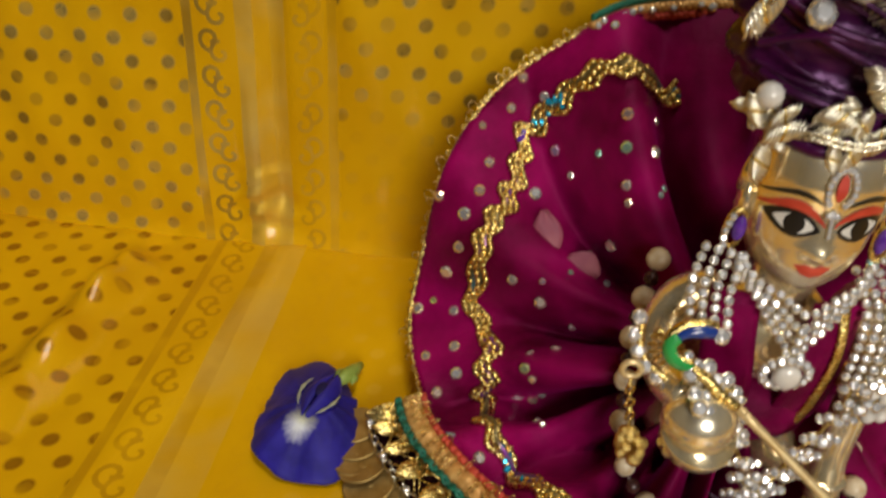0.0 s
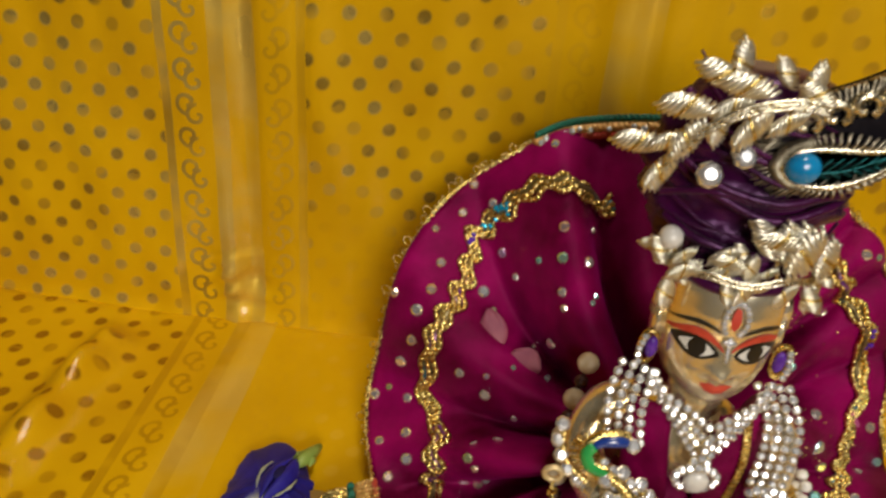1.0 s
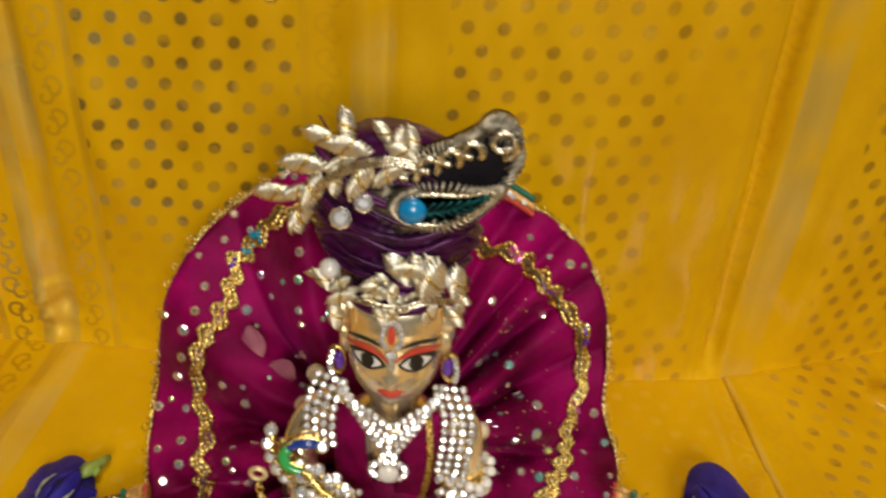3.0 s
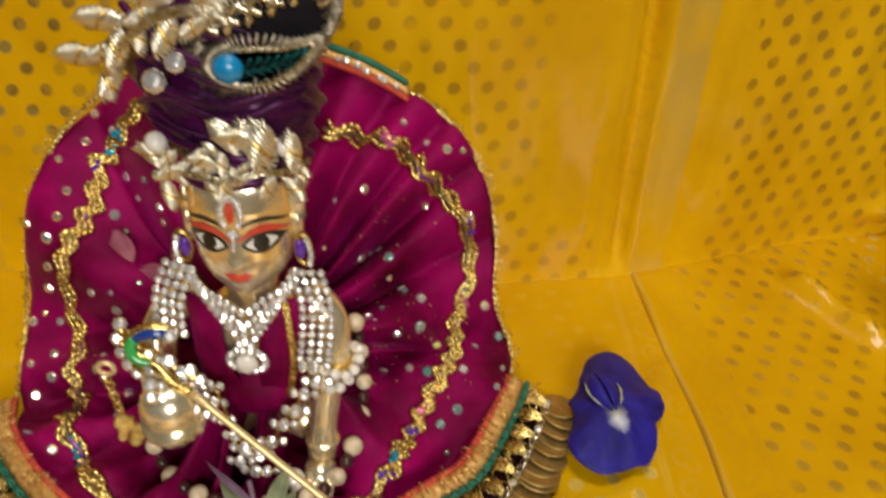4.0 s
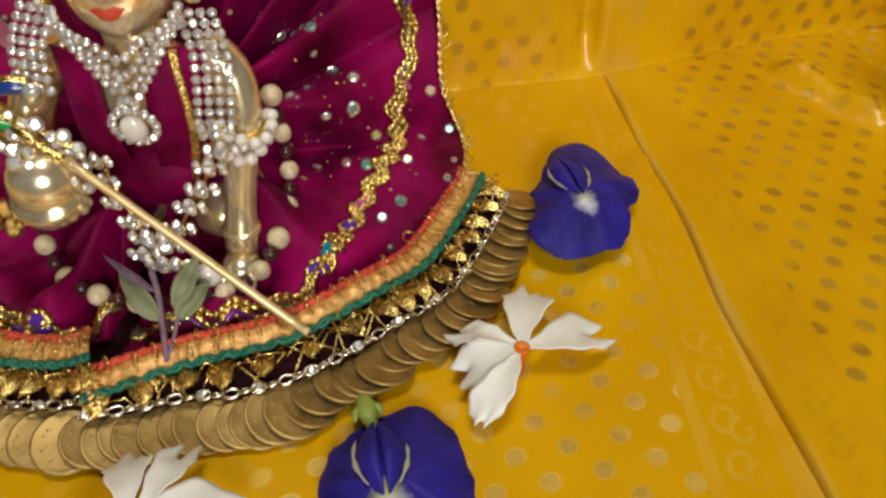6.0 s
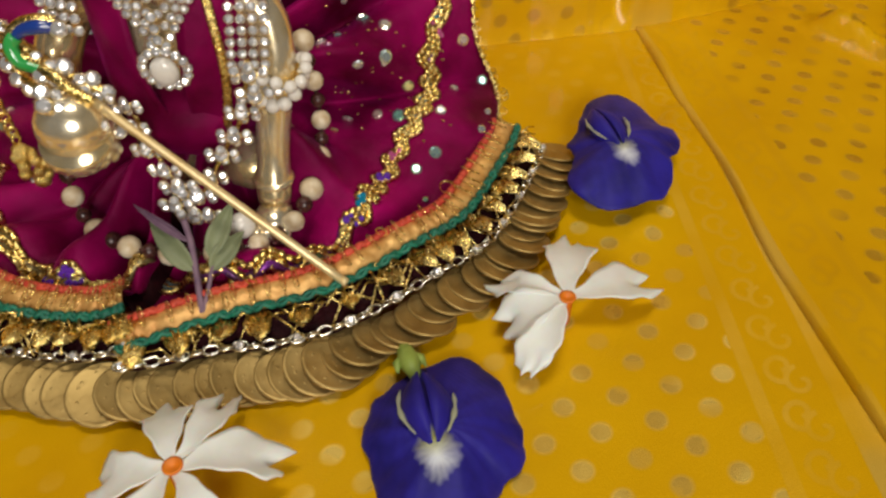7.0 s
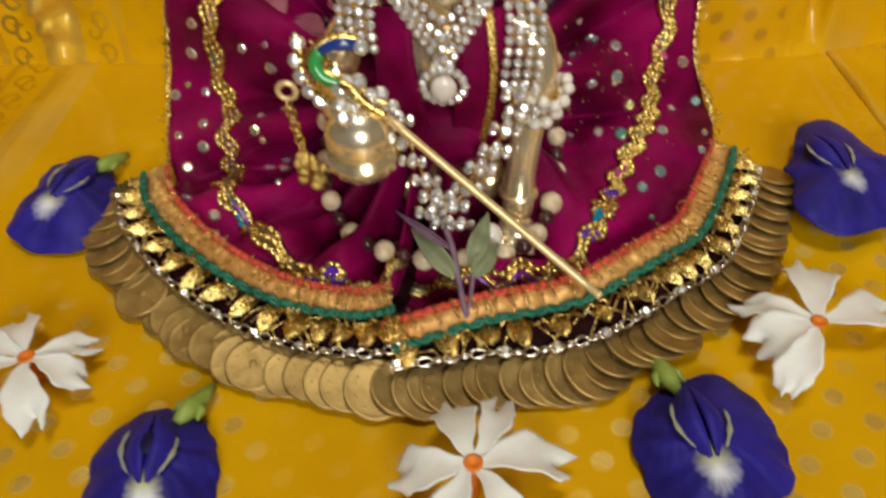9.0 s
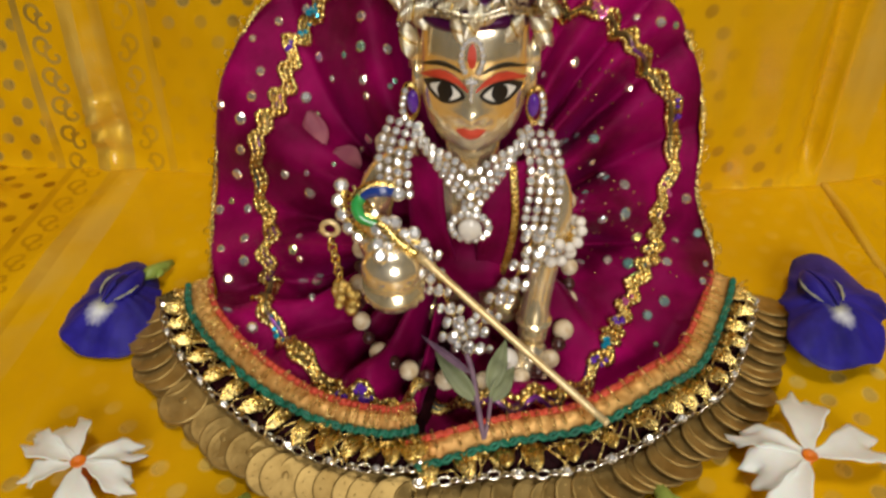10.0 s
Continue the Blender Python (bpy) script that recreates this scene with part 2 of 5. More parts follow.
PINK_PETAL = worn("dry_pink_petal", (0.22, 0.03, 0.08), (0.40, 0.12, 0.15), 150, (0.5, 0.7), bump=0.4, Alpha=0.8)
ROOM_PAINT = worn("room_wall_paint", (0.12, 0.105, 0.085), (0.16, 0.14, 0.115), 4, (0.6, 0.8))
PLATFORM_WOOD = worn("platform_wood", (0.10, 0.05, 0.025), (0.22, 0.12, 0.06), 30, (0.35, 0.55), bump=0.3)
GREY_COVER = worn("grey_cover", (0.46, 0.48, 0.52), (0.56, 0.60, 0.66), 12, (0.4, 0.6), bump=0.3)


def pea_mat():
    """Deep blue petal with fine veins and a pale throat, in the petal's own coordinates."""
    n = Nodes("blue_pea_petal")
    sep = n.tree.nodes.new("ShaderNodeSeparateXYZ")
    n.put(sep.inputs[0], n.coords("UV"))
    u, v = sep.outputs[0], sep.outputs[1]
    a = n.math("MULTIPLY", u, 2.9)
    b = n.math("MULTIPLY", n.math("SUBTRACT", v, 0.55), 2.5)
    d = n.math("SQRT", n.math("ADD", n.math("MULTIPLY", a, a), n.math("MULTIPLY", b, b)))
    d = n.math("ADD", d, n.math("MULTIPLY", n.math("SUBTRACT", n.noise(140.0, 3.0), 0.5), 0.42))
    angle = n.math("ARCTAN2", u, n.math("ADD", v, 0.05))
    spoke = n.math("ARCTAN2", a, b)
    d = n.math("ADD", d, n.math("MULTIPLY", n.math("SINE", n.math("ADD", n.math("MULTIPLY", spoke, 17.0), n.math("MULTIPLY", n.noise(160.0), 14.0))), 0.011))
    vein = n.math("MULTIPLY", n.math("ADD", n.math("SINE", n.math("MULTIPLY", angle, 70.0)), 1.0), 0.5)
    blue = n.mix(n.ramp(n.noise(90.0), 0.3, 0.7), rgb(0.008, 0.006, 0.12), rgb(0.026, 0.018, 0.31))
    blue = n.mix(n.math("MULTIPLY", vein, 0.12), blue, rgb(0.018, 0.008, 0.15))
    throat = n.mix(n.ramp(v, 0.49, 0.57), rgb(0.42, 0.42, 0.08), rgb(0.72, 0.76, 0.82))
    colour = n.mix(n.math("SUBTRACT", 1.0, n.ramp(d, 0.04, 0.31)), blue, throat)
    n.bump(n.math("ADD", n.math("MULTIPLY", vein, 0.3), n.noise(200.0)), 0.25, 0.0004)
    return n.set(Base_Color=colour, Roughness=0.55, Specular_IOR_Level=0.25, Sheen_Weight=0.1, Sheen_Tint=rgb(0.3, 0.2, 1.0))


PEA = pea_mat()


def sequin_mat():
    """Faceted iridescent stick-on stones: each takes a hue of its own."""
    n = Nodes("iridescent_sequin")
    random_value = n.tree.nodes.new("ShaderNodeObjectInfo").outputs["Random"]
    ramp = n.tree.nodes.new("ShaderNodeValToRGB")
    n.put(ramp.inputs[0], random_value)
    stops = ((0.0, (0.86, 0.82, 0.84)), (0.35, (0.9, 0.66, 0.5)), (0.6, (0.75, 0.80, 0.85)), (0.74, (0.35, 0.8, 0.75)), (0.86, (0.85, 0.7, 0.25)), (1.0, (0.75, 0.45, 0.8)))
    for n_stop, (place, tone) in enumerate(stops):
        stop = ramp.color_ramp.elements[n_stop] if n_stop < 2 else ramp.color_ramp.elements.new(place)
        stop.position, stop.color = place, rgb(*tone)
    return n.set(Base_Color=ramp.outputs[0], Roughness=0.2, Metallic=0.8, Coat_Weight=1.0)


SEQUIN = sequin_mat()


# ---------------------------------------------------------------- mesh helpers (all lengths in centimetres)
CM = 0.01
AT = {}


def thing(name, x, y, z, label, category, group="", kind=""):
    ob = new(name)
    ob.empty_display_size = 0.01
    ob.location = (x * CM, y * CM, z * CM)
    AT[ob] = Matrix.Translation(ob.location)
    return tagged(ob, label, category, group, kind)


def attach(ob, parent, m=None):
    """Hang ob under parent with the pose m of the world."""
    m = m if m is not None else Matrix()
    if parent is None:
        ob.matrix_basis = m
    else:
        ob.parent = parent
        ob.matrix_parent_inverse = AT[parent].inverted()
        ob.matrix_basis = m
    AT[ob] = m
    return ob


def mesh_of(name, bm, materials, smooth=True):
    bm.transform(Matrix.Scale(CM, 4))
    bmesh.ops.recalc_face_normals(bm, faces=bm.faces)
    data = bpy.data.meshes.new(name)
    for face in bm.faces:
        face.smooth = smooth
    bm.to_mesh(data)
    bm.free()
    for material in materials if isinstance(materials, (list, tuple)) else (materials,):
        data.materials.append(material)
    return data


def part(name, bm, material, parent, label="", smooth=True, kind=""):
    ob = attach(new(name, mesh_of(name, bm, material, smooth)), parent)
    return tagged(ob, label, kind=kind)


def piece(name, data, parent, m, label=""):
    return tagged(attach(new(name, data), parent, m), label)


def set_at(x, y, z, normal=(0, -0.7, 0.7), spin=0.0, size=1.0):
    """A pose whose z axis is normal, at a place in centimetres."""
    q = Vector(normal).to_track_quat("Z", "Y").to_matrix().to_4x4()
    return Matrix.Translation((x * CM, y * CM, z * CM)) @ q @ Matrix.Rotation(spin, 4, "Z") @ Matrix.Scale(size, 4)


def spline(points, count, closed=False):
    """Catmull-Rom through the points, as count points evenly spread by parameter."""
    p = [Vector(q) for q in points]
    n = len(p)
    out = []
    for i in range(count):
        f = i / (count if closed else count - 1) * (n if closed else n - 1)
        k = min(int(f), n - 1 if closed else n - 2)
        t = f - k
        if closed:
            a, b, c, d = (p[(k + j) % n] for j in (-1, 0, 1, 2))
        else:
            a, b, c, d = p[max(k - 1, 0)], p[k], p[k + 1], p[min(k + 2, n - 1)]
        out.append(0.5 * ((2 * b) + (c - a) * t + (2 * a - 5 * b + 4 * c - d) * t * t + (3 * b - a - 3 * c + d) * t ** 3))
    return out


def even(points, step):
    """Points at even steps along a line."""
    out, left = [points[0].copy()], step
    for a, b in zip(points, points[1:]):
        length, done = (b - a).length, 0.0
        while length - done >= left:
            done += left
            out.append(a.lerp(b, done / length))
            left = step
        left -= length - done
    return out


def tube(bm, points, radius, sides=6, closed=False, flat=1.0, index=0, twist=0.0):
    """A tube along points; radius is a number or one for each point."""
    count = len(points)
    rings = []
    up = Vector((0, 0, 1))
    for i, p in enumerate(points):
        a = points[(i - 1) % count] if closed or i else points[0]
        b = points[(i + 1) % count] if closed or i < count - 1 else points[-1]
        way = (b - a).normalized()
        if abs(way.dot(up)) > 0.97:
            up = Vector((0, -1, 0.2)).normalized()
        side = way.cross(up).normalized()
        top = side.cross(way)
        up = top
        r = radius[i] if isinstance(radius, (list, tuple)) else radius
        rings.append([bm.verts.new(p + side * (math.cos(6.2832 * j / sides + twist) * r) + top * (math.sin(6.2832 * j / sides + twist) * r * flat)) for j in range(sides)])
    for i in range(count if closed else count - 1):
        a, b = rings[i], rings[(i + 1) % count]
        for j in range(sides):
            bm.faces.new((a[j], a[(j + 1) % sides], b[(j + 1) % sides], b[j])).material_index = index
    if not closed:
        bm.faces.new(rings[0][::-1]).material_index = index
        bm.faces.new(rings[-1]).material_index = index


def ball(bm, centre, radii, rings=8, sides=12, index=0, m=None):
    radii = radii if isinstance(radii, (list, tuple)) else (radii,) * 3
    made = bmesh.ops.create_uvsphere(bm, u_segments=sides, v_segments=rings, radius=1.0, matrix=Matrix.Translation(centre) @ (m or Matrix()) @ Matrix.Diagonal((*radii, 1)))
    for face in {f for v in made["verts"] for f in v.link_faces}:
        face.material_index = index


def lathe(bm, profile, sides=12, index=0, m=None, bottom=True, top=True):
    """A turned body from rows of (radius, height)."""
    m = m or Matrix()
    rings = [[bm.verts.new(m @ Vector((r * math.cos(6.2832 * j / sides), r * math.sin(6.2832 * j / sides), h))) for j in range(sides)] for r, h in profile]
    for a, b in zip(rings, rings[1:]):
        for j in range(sides):
            bm.faces.new((a[j], a[(j + 1) % sides], b[(j + 1) % sides], b[j])).material_index = index
    if bottom:
        bm.faces.new(rings[0][::-1]).material_index = index
    if top:
        bm.faces.new(rings[-1]).material_index = index


def grid_sheet(bm, rows, index=0):
    """Faces over rows of points; returns the rows of vertices."""
    verts = [[bm.verts.new(p) for p in row] for row in rows]
    for a, b in zip(verts, verts[1:]):
        for j in range(len(a) - 1):
            bm.faces.new((a[j], a[j + 1], b[j + 1], b[j])).material_index = index
    return verts


def thick_sheet(bm, rows, depth, index=0):
    """A sheet with a back face and edges; depth is a vector from the front to the back."""
    depth = Vector(depth)
    front = grid_sheet(bm, rows, index=index)
    back = grid_sheet(bm, [[Vector(p) + depth for p in row] for row in rows], index=index)
    ring = lambda v: v[0] + [r[-1] for r in v[1:]] + v[-1][-2::-1] + [r[0] for r in v[-2:0:-1]]
    a, b = ring(front), ring(back)
    for i in range(len(a)):
        bm.faces.new((a[i], b[i], b[(i + 1) % len(a)], a[(i + 1) % len(a)])).material_index = index
    return front, back


def uv_by(bm, rule):
    layer = bm.loops.layers.uv.new("UVMap")
    for face in bm.faces:
        for loop in face.loops:
            loop[layer].uv = rule(loop.vert.co)


def stone_mesh(name, gem, cup, sides=8):
    """A cut stone of radius 1 cm in a metal cup, scaled where it is set."""
    bm = bmesh.new()
    lathe(bm, ((0.75, -0.55), (0.98, 0.05), (1.02, 0.20), (0.88, 0.30)), sides, 1, top=False)
    # girdle, kite facets and a small table
    rings = []
    for r, h, turn, count in ((0.95, 0.2, 0.0, sides), (0.80, 0.50, 0.39, sides), (0.60, 0.68, 0.0, sides), (0.46, 0.74, 0.39, sides)):
        rings.append([bm.verts.new((r * math.cos(6.2832 * j / count + turn), r * math.sin(6.2832 * j / count + turn), h)) for j in range(count)])
    for a, b in zip(rings, rings[1:]):
        for j in range(sides):
            bm.faces.new((a[j], a[(j + 1) % sides], b[j]))
            bm.faces.new((b[j], a[(j + 1) % sides], b[(j + 1) % sides]))
    bm.faces.new(rings[-1])
    return mesh_of(name, bm, (gem, cup), smooth=False)


RHINE = stone_mesh("rhinestone", STONE, ZARI)
RHINE_GOLD = stone_mesh("rhinestone_gold", STONE, GOLD)
rng = random.Random(7)


def jitter(amount):
    return rng.uniform(-amount, amount)


def face_normal(spread=0.16):
    return (0.08 + jitter(spread), -0.76 + jitter(spread), 0.64 + jitter(spread))


def strand(parent, points, step, size, data=None, name="stone"):
    """Set stones along a line."""
    for p in even(spline(points, 60), step):
        piece(name, data or RHINE, parent, set_at(p.x, p.y, p.z, face_normal(), rng.random() * 6, size))


# ---------------------------------------------------------------- the setting
def ridge(x, y, x0, y0, x1, y1, width, height):
    """Height of a soft fold that runs from one place to another."""
    dx, dy = x1 - x0, y1 - y0
    t = max(0.0, min(1.0, ((x - x0) * dx + (y - y0) * dy) / (dx * dx + dy * dy)))
    d = math.hypot(x - x0 - t * dx, y - y0 - t * dy)
    return height * math.exp(-((d / width) ** 2)) * min(1.0, 4 * min(t + 0.25, 1.25 - t))


def wrinkle(x, y, size, height):
    return height * (noise.noise(Vector((x / size, y / size, 3.1))) + 0.5 * noise.noise(Vector((x / size * 2.3, y / size * 2.3, 7.7))))


def floor_height(x, y):
    z = wrinkle(x, y, 6.0, 0.10)
    # a loose fold that sinks towards the front, crumpled along its crest
    z += ridge(x, y, -20.6, 7.6, -21.9, -2.0, 0.75, 1.0) * (0.7 + 0.05 * max(0.0, y)) * (1 + 0.2 * math.sin(2.3 * y + 0.6 * x))
    z += wrinkle(x, y * 0.6, 1.1, 0.22) * math.exp(-(((x + 20.9) / 1.3) ** 2))
    z += 0.06 * max(0.0, -24.0 - x)
    z += ridge(x, y, -15.0, 10.5, -18.5, -5.0, 0.5, 0.12)
    z += ridge(x, y, 14.6, 5.5, 12.2, -0.2, 0.35, 0.18)
    z -= 0.5 * max(0.0, y - 10.5 - min(1.0, max(0.0, (x - 7) / 7)) * 0.7 - max(0.0, x - 14) * 0.3)
    near = min(1.0, math.hypot(x * 0.75, y - 0.5) / 7.0)
    return z * min(1.0, max(0.15, (near - 0.3) * 2)) - 0.05


def wall_place(x, z):
    y = 10.6 + 0.07 * z
    if x > 7:
        y += min(1.0, (x - 7) / 7) * 0.7
    if x > 14:
        y += (x - 14) * 0.3
    if x < -20:
        y += (-20 - x) * 0.03
    y += 0.22 * wrinkle(x * 1.6, z * 0.4, 3.0, 1.0)
    # crumpled foil at the foot of the border band
    y += 0.8 * math.exp(-(((x + 16.3) / 1.3) ** 2) - ((z - 1.8) / 1.5) ** 2) * wrinkle(x, z * 2.2, 1.0, 0.6)
    y += 0.12 * math.sin(x * 5.5 + 0.3 * z) * math.exp(-(((x + 15.9) / 1.0) ** 2))
    # the cloth is gathered in upright tucks
    low = max(0.0, min(1.0, z / 1.6))
    for at, depth, width in ((-15.35, 0.45, 0.35), (-13.2, 0.2, 0.3), (-3.2, 0.25, 0.45), (-1.2, 0.3, 0.3), (13.75, 1.0, 0.28)):
        y += depth * low * math.exp(-(((x - at + 0.02 * z) / width) ** 2))
    # the cloth sweeps forward where it meets the seat
    y -= 0.15 * max(0.0, (0.6 - z) / 0.8) ** 2
    # a puffed fold low down at the far end
    y -= 0.9 * math.exp(-(((x - 28.5) / 2.0) ** 2) - ((z - 1.4) / 0.55) ** 2)
    return Vector((x, y, z))


def steps(a, b, count):
    return [a + (b - a) * i / count for i in range(count + 1)]


bm = bmesh.new()
grid_sheet(bm, [[Vector((x, y, floor_height(x, y))) for x in steps(-34, 34, 240)] for y in steps(-24, 17.0, 150)])
uv_by(bm, lambda c: (c.x, c.y))
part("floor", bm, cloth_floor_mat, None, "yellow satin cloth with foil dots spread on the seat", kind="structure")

bm = bmesh.new()
grid_sheet(bm, [[wall_place(x, z) for x in steps(-36, 36, 220)] for z in steps(-0.5, 3.5, 20)[:-1] + steps(3.5, 30, 54)])
uv_by(bm, lambda c: (c.x, c.z))
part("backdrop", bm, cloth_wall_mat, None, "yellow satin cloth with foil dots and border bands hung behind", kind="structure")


def overlap(s, t):
    """The second breadth of cloth, lying over the first, with a loose edge."""
    y = -22 + 38.5 * t
    x0 = 15.6 - 0.07 * (y + 4) + 0.12 * math.sin(y * 0.55) * math.exp(-((y - 1) / 6) ** 2) + (0.25 * (y + 4) ** 2 / 60 if y < -4 else 0)
    x = x0 + (33 - x0) * s
    lift = 0.14 + 0.10 * math.exp(-((x - x0 - 0.25) / 0.5) ** 2) * (0.7 + 0.4 * math.sin(y * 0.9))
    z = floor_height(x, y) + lift + wrinkle(x, y, 4.0, 0.12)
    z += ridge(x, y, 21.8, 10.8, 25.2, 5.4, 0.5, 0.5) * (0.6 + 0.09 * max(0.0, y)) * (1 + 0.2 * math.sin(2.6 * y))
    z += wrinkle(x, y, 1.0, 0.14) * math.exp(-(((x - 23.5 + 0.6 * (y - 8.0)) / 1.2) ** 2))
    if x > 24.5:
        z -= 0.05 * (x - 24.5)
    if s == 0:
        z = floor_height(x, y) + 0.02
    return Vector((x, y, z))


bm = bmesh.new()
grid_sheet(bm, [[overlap((i / 70) ** 1.4, t) for i in range(71)] for t in steps(0, 1, 104)])
uv_by(bm, lambda c: (c.x + 0.07 * (c.y + 4), c.y))
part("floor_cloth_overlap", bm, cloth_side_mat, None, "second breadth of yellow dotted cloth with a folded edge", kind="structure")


bm = bmesh.new()
bmesh.ops.create_cube(bm, size=1.0, matrix=Matrix.Translation((0, -3.5, -28.6)) @ Matrix.Diagonal((67, 40, 54.8, 1)))
bmesh.ops.bevel(bm, geom=bm.edges[:], offset=0.8, segments=3, affect="EDGES")
part("platform", bm, PLATFORM_WOOD, None, "plain wooden platform under the cloth", smooth=False, kind="structure")


def room_panel(name, centre, size):
    bm = bmesh.new()
    bmesh.ops.create_cube(bm, size=1.0, matrix=Matrix.Translation(centre) @ Matrix.Diagonal((*size, 1)))
    bmesh.ops.bevel(bm, geom=bm.edges[:], offset=0.5, segments=1, affect="EDGES")
    part(name, bm, ROOM_PAINT, None, "plain painted room wall", smooth=False, kind="structure")


room_panel("ceiling", (0, 0, 190), (420, 420, 8))
room_panel("wall_north", (0, 130, 60), (420, 8, 300))
room_panel("wall_south", (0, -200, 60), (420, 8, 300))
room_panel("wall_west", (-160, 0, 60), (8, 420, 300))
room_panel("wall_east", (160, 0, 60), (8, 420, 300))
room_panel("room_floor", (0, 0, -60), (420, 420, 8))


# ---------------------------------------------------------------- the dress
# -- dress shape
RIM = [(-1.35, -4.3, 1.0), (1.0, -3.35, 1.05), (3.3, -2.65, 1.05), (5.45, -1.05, 1.0), (6.5, -0.2, 1.0), (7.4, 1.6, 0.9), (8.2, 3.6, 0.8),
       (8.4, 4.9, 1.4), (7.75, 5.8, 3.0), (7.65, 6.7, 5.4), (7.0, 7.6, 7.5), (6.0, 8.2, 8.9), (4.5, 8.6, 9.9), (2.5, 9.0, 10.8), (0.0, 9.2, 11.3),
       (-3.3, 9.1, 11.0), (-4.9, 8.8, 10.4), (-6.7, 8.4, 9.2), (-8.0, 7.8, 7.9), (-8.9, 7.0, 6.1), (-9.3, 6.2, 4.1), (-9.6, 5.0, 1.5),
       (-8.9, 2.4, 1.0), (-8.2, 0.7, 1.0), (-6.3, -1.3, 1.0), (-4.0, -2.8, 1.05), (-2.1, -3.3, 1.15), (-1.3, -3.2, 1.3)]
HEART = (-0.2, 3.0, 3.6)


def rim_at(k):
    """The dress's edge, k from 0 at the front slit round to 1."""
    f = max(0.0, min(1.0, k)) * (len(RIM) - 1)
    i = min(int(f), len(RIM) - 2)
    t = f - i
    out = []
    for a, b, c, d in zip(RIM[max(i - 1, 0)], RIM[i], RIM[i + 1], RIM[min(i + 2, len(RIM) - 1)]):
        out.append(0.5 * (2 * b + (c - a) * t + (2 * a - 5 * b + 4 * c - d) * t * t + (3 * b - a - 3 * c + d) * t ** 3))
    return out


def dress_at(k, s, lift=0.0):
    """A place on the dress: s from 0 at the wearer to 1 at the edge; lift raises it off the cloth."""
    r = rim_at(k)
    front = max(0.0, min(1.0, (3.5 - r[1]) / 4.0)) * (1.0 if r[2] < 2 else 0.0)
    inner = 1 - s
    x = HEART[0] + (r[0] - HEART[0]) * s
    y = HEART[1] + (r[1] - HEART[1]) * s
    z_line = HEART[2] + (r[2] - HEART[2]) * s
    z_flat = r[2] - 0.15 + (HEART[2] - r[2]) * inner ** 3 + 0.12 * s ** 6 - (0.5 + (0.5 if k < 0.09 else 0.0)) * math.exp(-(((s - 0.92) / 0.065) ** 2))
    # the front of the skirt sinks between the lap and the stiff hem
    z = z_line * (1 - front) + (z_flat - 0.6 * math.exp(-(((s - 0.62) / 0.14) ** 2))) * front
    a = k * 6.2832
    pleat = (abs(math.sin(a * 7.5 + 2.4 * math.sin(a * 2 + 1) + 0.9 * math.sin(3 * s + a))) - 0.6) * 1.5 + math.sin(a * 23 + 3 * math.sin(a * 4) + 3 * s) * 0.07
    size = (0.88 * s * (1.15 - s) * 2.2 + 0.85 * math.exp(-(((s - 0.42) / 0.2) ** 2))) * (1 + 0.25 * front) + 0.10 * s
    soft = math.sin(a * 6.0 + 5.0 * s + 0.7) * 0.62 * s * (1.1 - s) * 3
    up = pleat * size + soft + lift
    ny, nz = (-0.8, 0.6) if front < 0.5 else (-0.25, 0.97)
    return (x, y + ny * up, max(z + nz * up, 0.2))


# -- end
def dress(k, s, lift=0.0):
    return Vector(dress_at(k, s, lift))


gown = thing("dress", 0, 3, 0, "magenta satin dress with gold braid and brass coin fringe", "dress")
bm = bmesh.new()
NK, NS = 300, 40
thick_sheet(bm, [[dress(i / NK, 0.08 + 0.92 * j / NS) for j in range(NS + 1)] for i in range(NK + 1)], (0, 0.12, -0.1))
part("fabric", bm, SATIN, gown)
# dark sheet added under the slit to stand for its deep shade
bm = bmesh.new()
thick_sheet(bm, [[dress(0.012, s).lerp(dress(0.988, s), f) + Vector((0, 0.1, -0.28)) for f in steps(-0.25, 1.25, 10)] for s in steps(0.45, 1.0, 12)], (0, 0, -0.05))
part("slit_shade", bm, SHADE_MAROON, gown, "dark sheet added for the deep shade in the front slit")

K_RIGHT, K_LEFT = 6.1 / 27, 22.2 / 27


def border_at(k, d, up=0.0):
    """A place d outside the dress's edge, where the skirt lies on the cloth."""
    r = Vector(rim_at(k))
    if d > 1 and k < 0.05:
        d *= 1 - 0.34 * (1 - k / 0.05)
    ahead = Vector(rim_at(min(k + 0.004, 1))) - Vector(rim_at(max(k - 0.004, 0)))
    out = Vector((ahead.y, -ahead.x, 0)).normalized()
    z = r.z + 0.12 - 0.1 * d - 0.12 * max(0, d - 0.8) - (0.12 * d * d if d > 0 else 0) * 0.5
    return Vector((r.x + out.x * d, r.y + out.y * d, max(0.12, z) + up))


def border_run(a, b, d, count, up=0.0, wave=0.0, waves=0.0, wave_up=0.0):
    out = []
    for i in range(count + 1):
        f = i / count
        w = math.sin(6.2832 * waves * f)
        out.append(border_at(a + (b - a) * f, d + wave * w, up + wave_up * math.cos(6.2832 * waves * f)))
    return out


